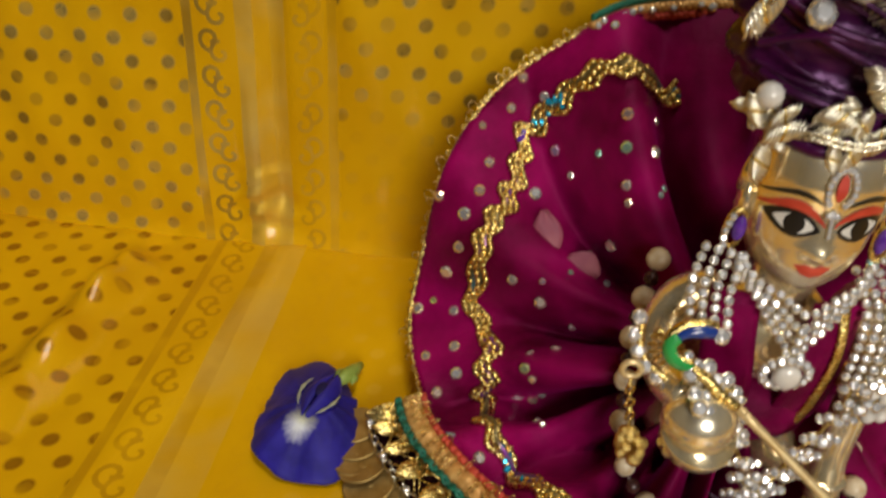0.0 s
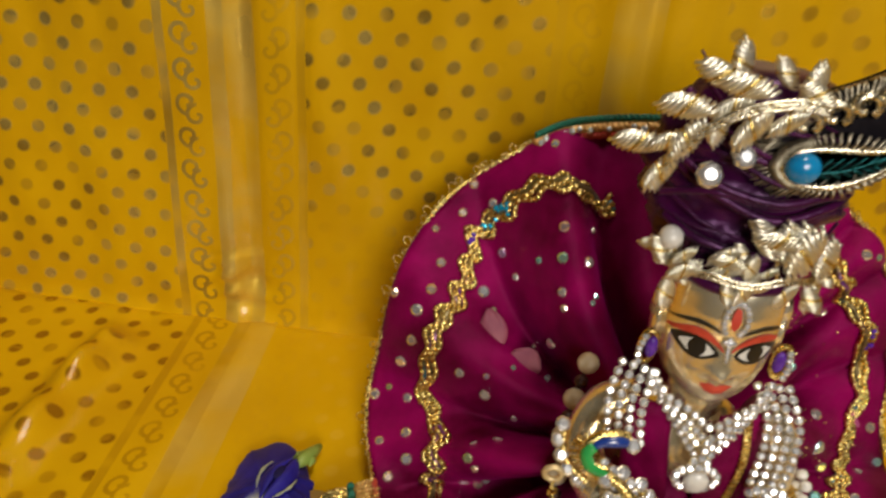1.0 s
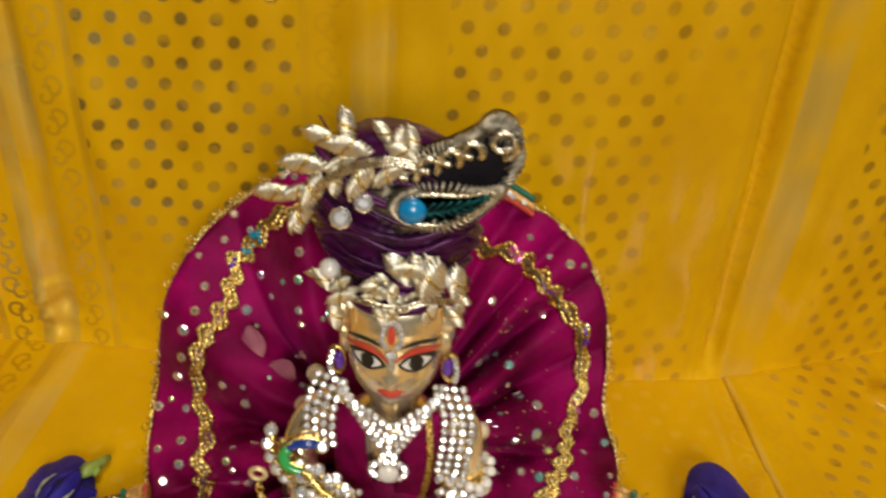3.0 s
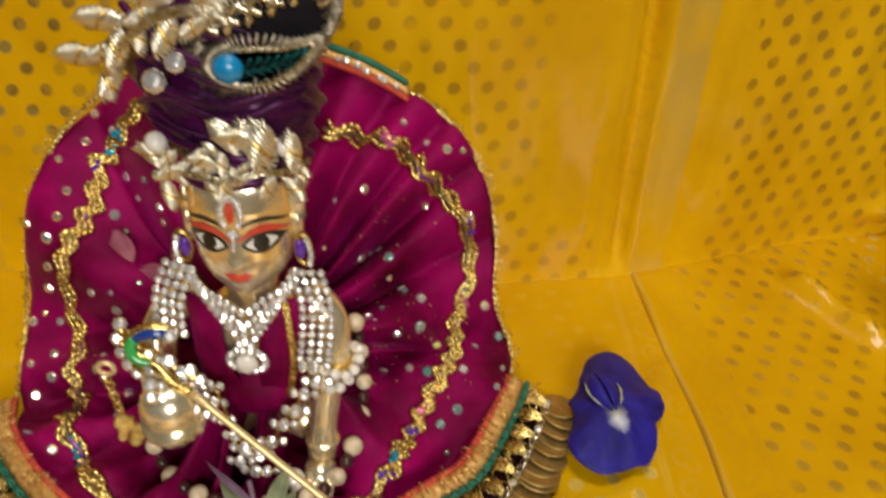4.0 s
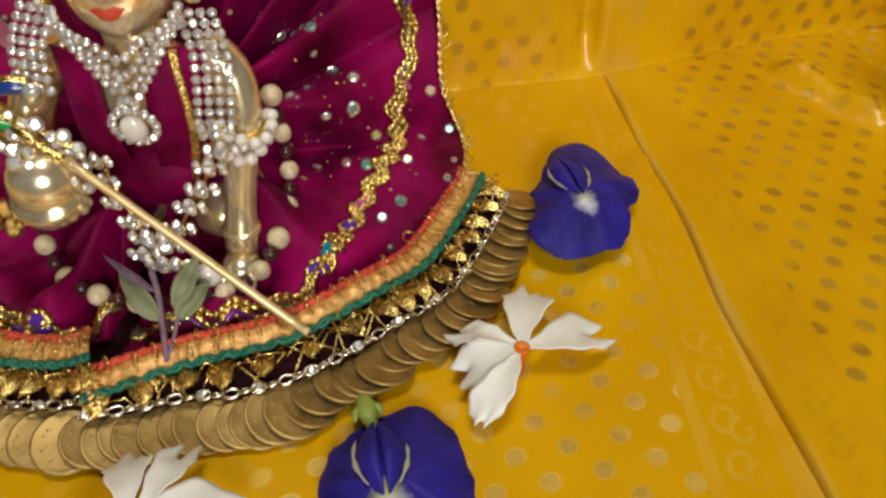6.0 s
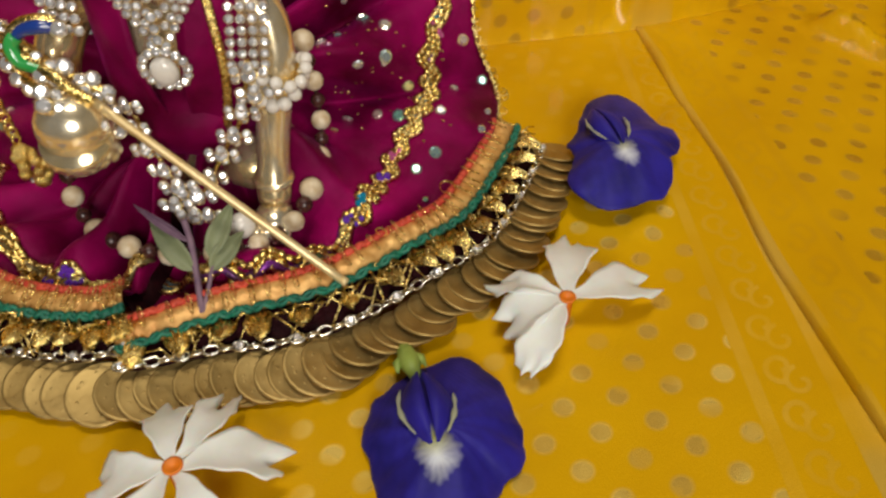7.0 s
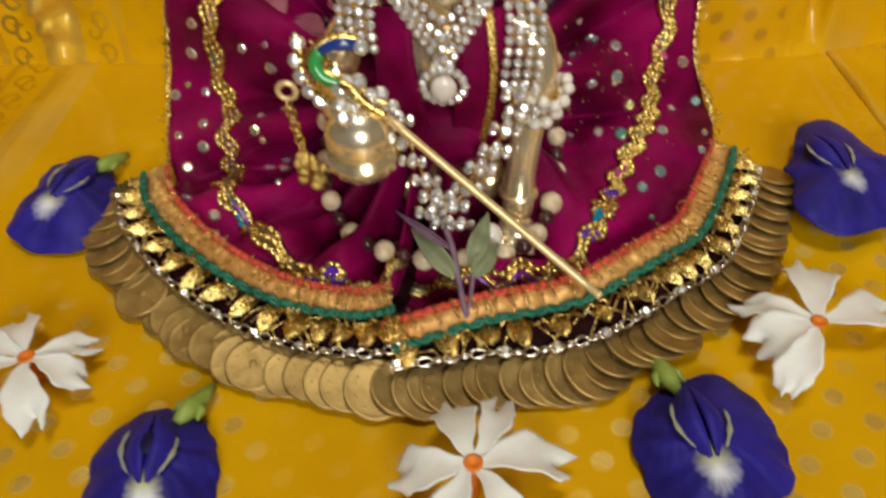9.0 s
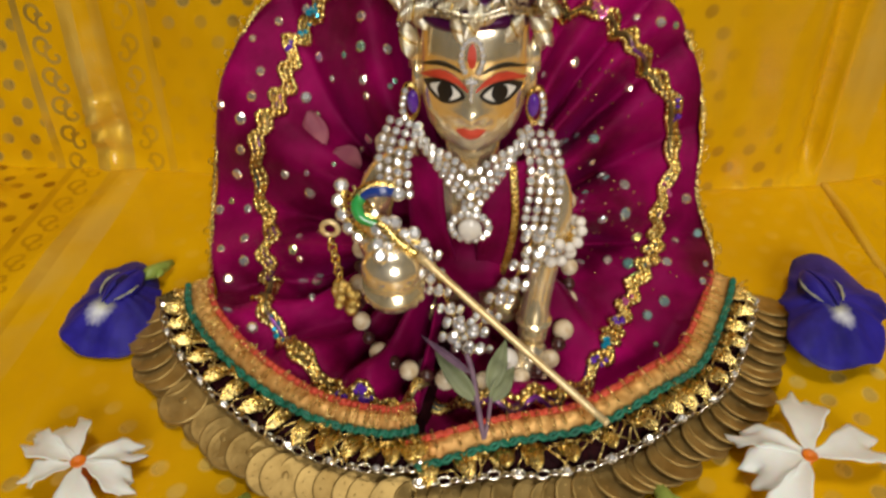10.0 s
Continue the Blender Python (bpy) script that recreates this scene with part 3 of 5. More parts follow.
def front_border(a, b, waves):
    """The layered trim from red cord to coins along one half of the skirt."""
    bm = bmesh.new()
    rows = [[border_at(a + (b - a) * i / 120, d, 0.16 * math.sin(math.pi * (d + 0.08) / 0.74) + 0.025 * math.sin(i * 1.9) + 0.02 * math.sin(i * 0.7)) for d in steps(-0.08, 0.66, 7)] for i in range(121)]
    thick_sheet(bm, rows, (0, 0, -0.12))
    part("ribbon", bm, ORANGE_RIBBON, gown, "orange and gold woven ribbon")
    bm = bmesh.new()
    for wave in (0, 1):
        tube(bm, border_run(a, b, 0.0, 260, 0.13, 0.05 * (1 - 2 * wave), waves * 2.2, 0.04), 0.072, 5)
    part("red_piping", bm, RED_CORD, gown, "red twisted cord")
    bm = bmesh.new()
    for wave in (0, 1):
        tube(bm, border_run(a, b, 0.75, 260, 0.14, 0.065 * (1 - 2 * wave), waves, 0.05), 0.066, 5)
    part("green_piping", bm, GREEN_CORD, gown, "green zigzag cord")
    bm = bmesh.new()
    for i in range(int(waves * 1.5)):
        k = a + (b - a) * (i + 0.5 + jitter(0.4)) / (waves * 1.5)
        base = border_at(k, 0.3 + jitter(0.2), 0.22)
        side = (border_at(min(k + 0.003, 1), 0.3) - border_at(max(k - 0.003, 0), 0.3)).normalized()
        out = (border_at(k, 1.0) - border_at(k, 0.2)).normalized()
        ring = [base + side * (0.05 * math.cos(q) + jitter(0.01)) + out * (0.3 * math.sin(q)) + Vector((0, 0, 0.05 * math.sin(q * 0.5))) for q in steps(0, 6.28, 9)]
        tube(bm, ring, 0.015, 4)
    part("ribbon_stitching", bm, GOLD, gown, "loose gold thread loops", kind="stuff")
    # hanging gold scallops
    scallop = bmesh.new()
    # a petal of stiff wires laid side by side, drawn together at the tip
    rows = []
    for t in steps(0, 1, 16):
        half = 0.23 * (math.sin(math.pi * (0.22 + 0.74 * t)) ** 0.8) + 0.02
        rows.append([Vector((half * w, 0.40 - 0.80 * t + 0.05 * w, 0.03 + 0.12 * (1 - w * w) * math.sin(math.pi * t) + 0.035 * math.sin(17 * w + 9 * t))) for w in steps(-1, 1, 20)])
    thick_sheet(scallop, rows, (0, 0, -0.04))
    data = mesh_of("scallop", scallop, GOLD)
    total = int(waves * 0.64)
    for i in range(total):
        k = a + (b - a) * (i + 0.5) / total
        p = border_at(k, 1.15, 0.03)
        out = border_at(k, 1.6) - border_at(k, 0.8)
        spin = math.atan2(out.y, out.x) + math.pi / 2
        piece("gold_scallop", data, gown, Matrix.Translation(p * CM) @ Matrix.Rotation(spin + jitter(0.25), 4, "Z") @ Matrix.Rotation(jitter(0.35) - 0.2, 4, "X") @ Matrix.Scale(1.2 + jitter(0.2), 4))
    bm = bmesh.new()
    for i in range(int(waves * 4)):
        k = a + (b - a) * rng.random()
        base = border_at(k, 0.85 + jitter(0.15), 0.05)
        tip = border_at(min(max(k + jitter(0.012), 0), 1), 1.35 + jitter(0.45), jitter(0.12) + 0.1)
        tube(bm, [base, base.lerp(tip, 0.5) + Vector((jitter(0.12), jitter(0.12), 0.15 + jitter(0.1))), tip], 0.027, 4)
    part("gold_fringe_thread", bm, GOLD, gown, "tangled gold thread fringe", kind="stuff")
    # dark strip added below the scallops to give their gaps shade
    bm = bmesh.new()
    thick_sheet(bm, [[border_at(a + (b - a) * i / 120, d, -0.16 + 0.02 * math.sin(i * 1.3)) for d in steps(0.5, 1.6, 5)] for i in range(121)], (0, 0, -0.04))
    part("fringe_gap_shade", bm, SHADE_MAROON, gown, "dark maroon strip added for the shade between the scallops")
    # chain
    link = bmesh.new()
    tube(link, [Vector((0.18 * math.cos(q), 0.11 * math.sin(q), 0)) for q in steps(0, 6.2832 * 11 / 12, 11)], 0.04, 5, closed=True)
    link = mesh_of("chain_link", link, SILVER)
    line = even(border_run(a, b, 1.62, 200, 0.03), 0.33)
    for i, p in enumerate(line[:-1]):
        way = line[i + 1] - p
        piece("chain_link", link, gown, Matrix.Translation(p * CM) @ Matrix.Rotation(math.atan2(way.y, way.x), 4, "Z") @ Matrix.Rotation(0.5 * (-1) ** i, 4, "X"))
        if i % 4 == 0:
            piece("chain_stone", RHINE, gown, set_at(p.x, p.y, p.z + 0.05, (jitter(0.4), jitter(0.4) - 0.3, 1), 0, 0.0011 / CM))
    # coins
    line = even(border_run(a, b, 2.15, 240), 0.42 if a < b else 0.5)
    for i, p in enumerate(line):
        out = border_at(min(a, b) + abs(b - a) * (i / max(1, len(line) - 1)) if a < b else a + (b - a) * i / max(1, len(line) - 1), 3.0) - p
        spin = math.atan2(out.y, out.x)
        p = p + Vector((jitter(0.14), jitter(0.14), 0))
        m = Matrix.Translation((p.x * CM, p.y * CM, (0.30 + 0.03 * (i % 3) + jitter(0.02)) * CM)) @ Matrix.Rotation(spin, 4, "Z") @ Matrix.Rotation(0.20 + jitter(0.06), 4, "Y") @ Matrix.Rotation((-0.24 if a < b else 0.11) + jitter(0.06), 4, "X")
        piece("coin", COIN_MESH, gown, m @ Matrix.Rotation(rng.random() * 6, 4, "Z") @ Matrix.Scale(1 + jitter(0.10), 4))


bm = bmesh.new()
lathe(bm, ((0.68, -0.035), (0.74, -0.02), (0.74, 0.02), (0.70, 0.04), (0.66, 0.03), (0.60, 0.02)), 22)
for q in steps(0, 6.0, 9):
    ball(bm, (0.5 * math.cos(q), 0.5 * math.sin(q), 0.012), (0.05, 0.05, 0.016), 4, 6)
ball(bm, (0, 0.02, 0.012), (0.12, 0.16, 0.02), 5, 8)
COIN_MESH = mesh_of("coin", bm, COIN)
front_border(0.0, K_RIGHT, 26)
front_border(1.0, K_LEFT, 26)

# the same trim seen edge-on along the top
for a, b, name in ((12.1 / 27, 14.2 / 27, "top_trim"), (14.2 / 27, 16.0 / 27, "top_trim")):
    for offset, material, r in ((0.02, RED_CORD, 0.22), (0.18, ORANGE_RIBBON, 0.26), (0.36, GREEN_CORD, 0.16)):
        bm = bmesh.new()
        for turn in (0, 3.14):
            tube(bm, [Vector(rim_at(a + (b - a) * i / 120)) + Vector((0, 0.3 * offset - 0.22 + 0.05 * math.sin(i * 0.9 + turn), 1.5 * offset - 0.22 + 0.05 * math.cos(i * 0.9 + turn))) for i in range(121)], r * 0.5, 5)
        part(name, bm, material, gown)
for k in steps(12.3 / 27, 15.9 / 27, 22):
    p = Vector(rim_at(k + jitter(0.002)))
    piece("trim_stone", RHINE_GOLD, gown, set_at(p.x, p.y - 0.32, p.z + 0.05 + jitter(0.06), (jitter(0.3), -0.8, 0.6), 0, 0.13 + jitter(0.03)))

# piping with tiny loops round the upright edge
bm = bmesh.new()
for turn in (0, 3.14):
    tube(bm, [Vector(rim_at(k)) + Vector((0.04 * math.cos(i * 1.1 + turn), -0.05, 0.04 * math.sin(i * 1.1 + turn))) for i, k in enumerate(steps(K_RIGHT, K_LEFT, 420))], 0.045, 4)
for i in range(150):
    k = K_RIGHT + (K_LEFT - K_RIGHT) * (i + rng.random()) / 150
    p, mid = Vector(rim_at(k)), Vector(HEART)
    out = (p - mid).normalized()
    side = (Vector(rim_at(k + 0.002)) - Vector(rim_at(k - 0.002))).normalized()
    r = 0.07 + 0.16 * rng.random() ** 4
    tube(bm, [p + out * (r * (1 - math.cos(q))) + side * (r * 0.7 * math.sin(q)) for q in steps(0, 6.28, 7)], 0.02, 4)
part("edge_piping", bm, GOLD, gown, "thin gold thread edging with loops")


BRAID_LINE = ((0.0, 0.72), (0.027, 0.80), (0.045, 0.87), (0.067, 0.865), (0.09, 0.85), (0.12, 0.77), (0.14, 0.72), (0.19, 0.705), (0.23, 0.725), (0.28, 0.78),
              (0.311, 0.88), (0.345, 0.88), (0.37, 0.83), (0.40, 0.79), (0.437, 0.807), (0.466, 0.758), (0.50, 0.72), (0.555, 0.74), (0.58, 0.82), (0.603, 0.864),
              (0.625, 0.852), (0.657, 0.845), (0.675, 0.79), (0.70, 0.767), (0.732, 0.805), (0.767, 0.79), (0.785, 0.72), (0.82, 0.79), (0.873, 0.83), (0.911, 0.88),
              (0.927, 0.90), (0.96, 0.89), (1.0, 0.74))


def braid_s(k):
    return float(np.interp(k, [p[0] for p in BRAID_LINE], [p[1] for p in BRAID_LINE])) + 0.006 * math.sin(k * 300)



def braid(a, b, waves):
    """Wavy gold braid of three cords with a dull ribbon under them."""
    bm = bmesh.new()
    count = int(waves * 10)
    tube(bm, [dress(a + (b - a) * i / count, braid_s(a + (b - a) * i / count) + 0.008 * math.sin(6.2832 * waves * i / count), 0.05) for i in range(count + 1)], 0.22, 6, flat=0.4)
    part("braid_ribbon", bm, BRAID_CORE, gown, "dull green and violet ribbon under the braid")
    for phase in (0.0, 2.1, 4.2):
        bm = bmesh.new()
        path = []
        for i in range(count * 2 + 1):
            f = i / (count * 2)
            k = a + (b - a) * f
            w = math.sin(6.2832 * waves * f + (phase - 2.1) * 0.25)
            path.append(dress(k + 0.0003 * math.sin(i), braid_s(k) + 0.014 * w + 0.022 * (phase - 2.1) / 2.1, 0.1 + 0.05 * math.sin(i * 1.7 + phase)))
        tube(bm, path, 0.10, 5)
        part("braid_cord", bm, GOLD, gown, "wavy gold metallic cord")


def braid_core_mat():
    n = Nodes("braid_core")
    hue = n.noise(45.0, 1.0)
    ramp = n.tree.nodes.new("ShaderNodeValToRGB")
    n.put(ramp.inputs[0], hue)
    for i, (place, tone) in enumerate(((0.30, (0.02, 0.25, 0.42)), (0.42, (0.16, 0.12, 0.05)), (0.55, (0.20, 0.15, 0.06)), (0.66, (0.22, 0.03, 0.32)), (0.75, (0.1, 0.2, 0.1)))):
        stop = ramp.color_ramp.elements[i] if i < 2 else ramp.color_ramp.elements.new(place)
        stop.position, stop.color = place, rgb(*tone)
    return n.set(Base_Color=ramp.outputs[0], Roughness=0.3, Metallic=0.5)


BRAID_CORE = braid_core_mat()
braid(0.006, 0.485, 24)
braid(0.992, 0.55, 24)

# coloured sequins threaded into the braid
PINK_STONE = worn("pink_stone", (0.5, 0.05, 0.22), (0.8, 0.25, 0.5), 300, (0.1, 0.2), 0.5)
BLUE_STONE = worn("sky_blue_stone", (0.0, 0.22, 0.45), (0.05, 0.55, 0.75), 300, (0.1, 0.2), 0.5)
for where, tone in (((0.876, 0.632, 0.640, 0.622, 0.118, 0.868), BLUE_STONE), ((0.93, 0.936, 0.942, 0.66, 0.10, 0.345, 0.16), VIOLET_STONE), ((0.437, 0.442, 0.19, 0.30), PINK_STONE)):
    bm = bmesh.new()
    lathe(bm, ((1.0, -0.3), (1.0, 0.2), (0.6, 0.5)), 6)
    data = mesh_of("braid_sequin", bm, tone, smooth=False)
    for k in where:
        for i in range(4):
            p = dress(k + jitter(0.006), braid_s(k) + jitter(0.02), 0.2)
            piece("braid_sequin", data, gown, set_at(p.x, p.y, p.z, face_normal(0.4), rng.random(), 0.10 + jitter(0.02)))
# loose loops of gold thread
bm = bmesh.new()
for k, r in ((0.155, 0.34), (0.10, 0.2), (0.93, 0.25), (0.885, 0.3), (0.86, 0.3), (0.84, 0.22), (0.05, 0.18)):
    c = border_at(k, 0.1, 0.15)
    lean = Vector((jitter(0.5), -0.3, 1)).normalized()
    side = lean.cross(Vector((0, 1, 0.2))).normalized()
    tube(bm, [c + lean * (r * (1 - math.cos(q))) + side * (r * 0.6 * math.sin(q)) for q in steps(0, 6.2, 14)], 0.022, 5)
part("loose_thread", bm, GOLD, gown, "loose loops of gold thread", kind="stuff")

# stick-on stones
bm = bmesh.new()
lathe(bm, ((1.0, -0.2), (1.0, 0.12), (0.62, 0.42)), 8)
SEQUIN_MESH = mesh_of("sequin", bm, SEQUIN, smooth=False)


def sequin(k, s, size):
    p, q, r = dress(k, s, 0.03), dress(k + 0.002, s, 0.03), dress(k, s + 0.01, 0.03)
    normal = (q - p).cross(r - p).normalized()
    if normal.y > 0:
        normal = -normal
    normal = (normal * 0.6 + Vector(face_normal(0.3)) * 0.5).normalized()
    piece("sequin", SEQUIN_MESH, gown, set_at(p.x, p.y, p.z, normal, rng.random() * 3, size))


STONES_LEFT = ((0.651, 0.932), (0.647, 0.743), (0.612, 0.622), (0.592, 0.576), (0.686, 0.879), (0.682, 0.705), (0.628, 0.531), (0.719, 0.985), (0.704, 0.864), (0.722, 0.887), (0.741, 0.879), (0.754, 0.902), (0.749, 0.682), (0.676, 0.425), (0.772, 0.977), (0.771, 0.849), (0.791, 0.849), (0.806, 0.864), (0.758, 0.576), (0.804, 0.637), (0.796, 0.955), (0.864, 0.902), (0.83, 0.675), (0.816, 0.947), (0.852, 0.955), (0.63, 0.894), (0.6, 0.705), (0.633, 0.985), (0.793, 0.524), (0.833, 0.622), (0.962, 0.584), (0.938, 0.902))
STONES_RIGHT = ((0.398, 0.917), (0.389, 0.818), (0.432, 0.614), (0.376, 0.743), (0.377, 0.425), (0.355, 0.539), (0.32, 0.569), (0.308, 0.66), (0.301, 0.433), (0.283, 0.637), (0.216, 0.584), (0.218, 0.66), (0.276, 0.531), (0.232, 0.796), (0.293, 0.947), (0.268, 0.962), (0.283, 0.788), (0.194, 0.841), (0.176, 0.811), (0.258, 0.675), (0.205, 0.486), (0.259, 0.841))
for k, s in STONES_LEFT + STONES_RIGHT:
    sequin(k, s, 0.185 + jitter(0.03))
for i in range(46):
    k = 0.16 + 0.70 * (i + rng.random()) / 46
    if abs(k - 0.51) > 0.04:
        sequin(k, rng.choice((0.93, 0.62, 0.5, 0.4)) + jitter(0.05), 0.09 + 0.05 * rng.random())


bm = bmesh.new()
for i in range(90):
    k, w = 0.20 + 0.22 * rng.random(), 0.38 + 0.5 * rng.random()
    p = dress(k, w, 0.05)
    ball(bm, p, (0.035 + 0.03 * rng.random(), 0.03, 0.03), 3, 5)
part("glitter", bm, GOLD, gown, "specks of gold glitter on the satin", kind="stuff")


def dry_petal(k, s, length, width, spin):
    p = dress(k, s, 0.12)
    bm = bmesh.new()
    rows = [[Vector((width * math.sin(math.pi * (0.08 + 0.86 * t)) * w, length * (t - 0.5), 0.06 * math.sin(4 * t + 3 * w))) for w in steps(-1, 1, 6)] for t in steps(0, 1, 10)]
    thick_sheet(bm, rows, (0, 0, -0.015))
    ob = attach(new("dry_petal", mesh_of("dry_petal", bm, PINK_PETAL)), None, set_at(p.x, p.y - 0.05, p.z, (-0.1, -0.85, 0.5), spin))
    tagged(ob, "dried pink flower petal stuck to the magenta dress", "petal", "dried petals on the dress")


dry_petal(0.704, 0.614, 1.5, 0.48, 0.3)
dry_petal(0.714, 0.471, 1.1, 0.5, 1.1)


# ---------------------------------------------------------------- the statue
HEAD = [(7.15, 0.40, 1.0), (7.3, 0.70, 0.84), (7.6, 1.10, 0.70), (7.95, 1.28, 0.63), (8.4, 1.41, 0.61), (8.9, 1.46, 0.64), (9.4, 1.47, 0.68),
        (10.0, 1.42, 0.64), (10.6, 1.38, 0.78), (11.2, 1.25, 1.1), (11.7, 0.95, 1.5)]


def head_row(z):
    for a, b in zip(HEAD, HEAD[1:]):
        if z <= b[0]:
            t = max(0.0, (z - a[0]) / (b[0] - a[0]))
            return a[1] + (b[1] - a[1]) * t, a[2] + (b[2] - a[2]) * t
    return HEAD[-1][1:]


def bell(v, at, width):
    return math.exp(-(((v - at) / width) ** 2))


def face_y(x, z):
    """The front of the face."""
    w, front = head_row(z)
    y = 2.05 - (2.05 - front) * max(0.0, 1 - (abs(x) / w) ** 2.4) ** (1 / 2.4)
    ridge_line = 0.34 * bell(x, -0.02, 0.17) * max(0.0, min(1.0, (9.5 - z) / 0.95)) * (1.0 if z > 8.45 else bell(z, 8.45, 0.16))
    wings = 0.13 * (bell(x, -0.2, 0.13) + bell(x, 0.18, 0.13)) * bell(z, 8.48, 0.14)
    lips = 0.09 * bell(x, 0, 0.36) * bell(z, 7.98, 0.24)
    chin = 0.08 * bell(x, 0, 0.35) * bell(z, 7.42, 0.2)
    return y - ridge_line - wings - lips - chin


bm = bmesh.new()
rows = []
for z in [7.15 + 0.1 * i for i in range(46)]:
    w, front = head_row(z)
    row = []
    for j in range(40):
        c, s = math.sin(6.2832 * j / 40), -math.cos(6.2832 * j / 40)
        x = w * math.copysign(abs(c) ** 0.85, c) * 0.995
        row.append(Vector((x, face_y(x, z) if s < 0 else 2.05 + 1.25 * (w / 1.42) * s ** 0.85, z)))
    rows.append([bm.verts.new(p) for p in row])
for a, b in zip(rows, rows[1:]):
    for j in range(40):
        bm.faces.new((a[j], a[(j + 1) % 40], b[(j + 1) % 40], b[j]))
bm.faces.new(rows[0][::-1])
bm.faces.new(rows[-1])


def paint(outline, index, off=0.02, inner=6):
    """A painted patch laid on the face, from an outline in x and z."""
    cx, cz = sum(p[0] for p in outline) / len(outline), sum(p[1] for p in outline) / len(outline)
    rings = []
    for i in range(1, inner + 1):
        t = i / inner
        rings.append([bm.verts.new((cx + (x - cx) * t, face_y(cx + (x - cx) * t, cz + (z - cz) * t) - off, cz + (z - cz) * t)) for x, z in outline])
    mid = bm.verts.new((cx, face_y(cx, cz) - off, cz))
    n = len(outline)
    for j in range(n):
        bm.faces.new((mid, rings[0][j], rings[0][(j + 1) % n])).material_index = index
        for a, b in zip(rings, rings[1:]):
            bm.faces.new((a[j], b[j], b[(j + 1) % n], a[(j + 1) % n])).material_index = index


def lens(x0, x1, z0, z1, up, down, count=14):
    """A pointed eye-like outline between two corners."""
    top = [(x0 + (x1 - x0) * t, z0 + (z1 - z0) * t + up * math.sin(math.pi * t) ** 0.8) for t in steps(0, 1, count)]
    low = [(x0 + (x1 - x0) * t, z0 + (z1 - z0) * t - down * math.sin(math.pi * t) ** 0.8) for t in steps(1, 0, count)]
    return top + low[1:-1]


def arch(x0, x1, z0, z1, up, thick, count=12):
    a = [(x0 + (x1 - x0) * t, z0 + (z1 - z0) * t + up * math.sin(math.pi * t)) for t in steps(0, 1, count)]
    b = [(x, z - thick * math.sin(math.pi * (0.08 + 0.84 * i / count))) for i, (x, z) in enumerate(a)]
    return a + b[::-1]


def strip(outline_top, outline_low, index, off):
    rows = [[bm.verts.new((x, face_y(x, z) - off, z)) for x, z in line] for line in (outline_top, outline_low)]
    for j in range(len(rows[0]) - 1):
        bm.faces.new((rows[0][j], rows[0][j + 1], rows[1][j + 1], rows[1][j])).material_index = index


for side in (-1, 1):
    paint(lens(side * 0.16, side * 1.30, 9.04, 9.18, 0.33, 0.33), 1, 0.02)
    paint(lens(side * 0.28, side * 1.12, 9.06, 9.16, 0.22, 0.22), 2, 0.032)
    cx = side * 0.70
    paint([(cx + 0.21 * math.cos(q), 9.12 + 0.25 * math.sin(q)) for q in steps(0, 6.0, 15)], 1, 0.044)
    a = arch(side * 0.10, side * 1.38, 9.22, 9.32, 0.40, 0.24)
    strip(a[:13], a[13:][::-1], 3, 0.026)
    a = arch(side * 0.20, side * 1.40, 9.64, 9.58, 0.30, 0.13)
    strip(a[:13], a[13:][::-1], 1, 0.026)
top = [(-0.42, 8.07), (-0.2, 8.15), (-0.02, 8.10), (0.16, 8.15), (0.40, 8.09), (0.2, 7.88), (-0.01, 7.80), (-0.22, 7.87)]
paint(top, 3, 0.02)
paint([(-0.02 + 0.11 * math.cos(q), 10.10 + 0.31 * math.sin(q)) for q in steps(0, 6.0, 13)], 4, 0.05, 3)

for side in (-1, 1):
    ball(bm, (side * 1.52, 1.85, 8.95), (0.16, 0.34, 0.62), 8, 12)
    lathe(bm, ((0.22, 0), (0.18, 0.5), (0.02, 1.1)), 10, m=Matrix.Translation((side * 1.55, 1.9, 9.25)))
# neck, trunk, arms
tube(bm, [Vector((0, 1.9, 5.8)), Vector((0, 1.8, 6.8)), Vector((0, 1.75, 7.6))], [1.0, 0.75, 0.8], 20)
tube(bm, [Vector(p) for p in ((0, 3.6, 1.4), (0, 2.9, 2.6), (0, 2.1, 4.4), (0, 1.75, 5.7), (0, 1.8, 6.6))], [1.9, 1.75, 1.55, 1.75, 0.9], 24, flat=0.75)
# the arm that rests on the floor
tube(bm, spline([(1.5, 1.7, 6.5), (2.25, 1.35, 6.0), (2.45, 0.95, 5.0), (2.2, 0.5, 3.6), (2.05, 0.1, 2.3), (2.0, -0.35, 1.5)], 22), [0.62, 0.66, 0.64, 0.6, 0.56, 0.54, 0.52, 0.5, 0.5, 0.48, 0.47, 0.46, 0.45, 0.44, 0.44, 0.43, 0.43, 0.46, 0.47, 0.46, 0.45, 0.42], 16)
lathe(bm, ((0.46, 0), (0.54, 0.05), (0.56, 0.14), (0.5, 0.2)), 16, m=Matrix.Translation((2.03, -0.05, 1.95)))
ball(bm, (1.98, -0.6, 1.25), (0.52, 0.62, 0.36))
for i in range(4):
    tube(bm, [Vector((1.63 + 0.24 * i, -0.9, 1.25)), Vector((1.6 + 0.25 * i, -1.25, 1.15)), Vector((1.58 + 0.26 * i, -1.5, 1.02))], [0.15, 0.14, 0.1], 8)
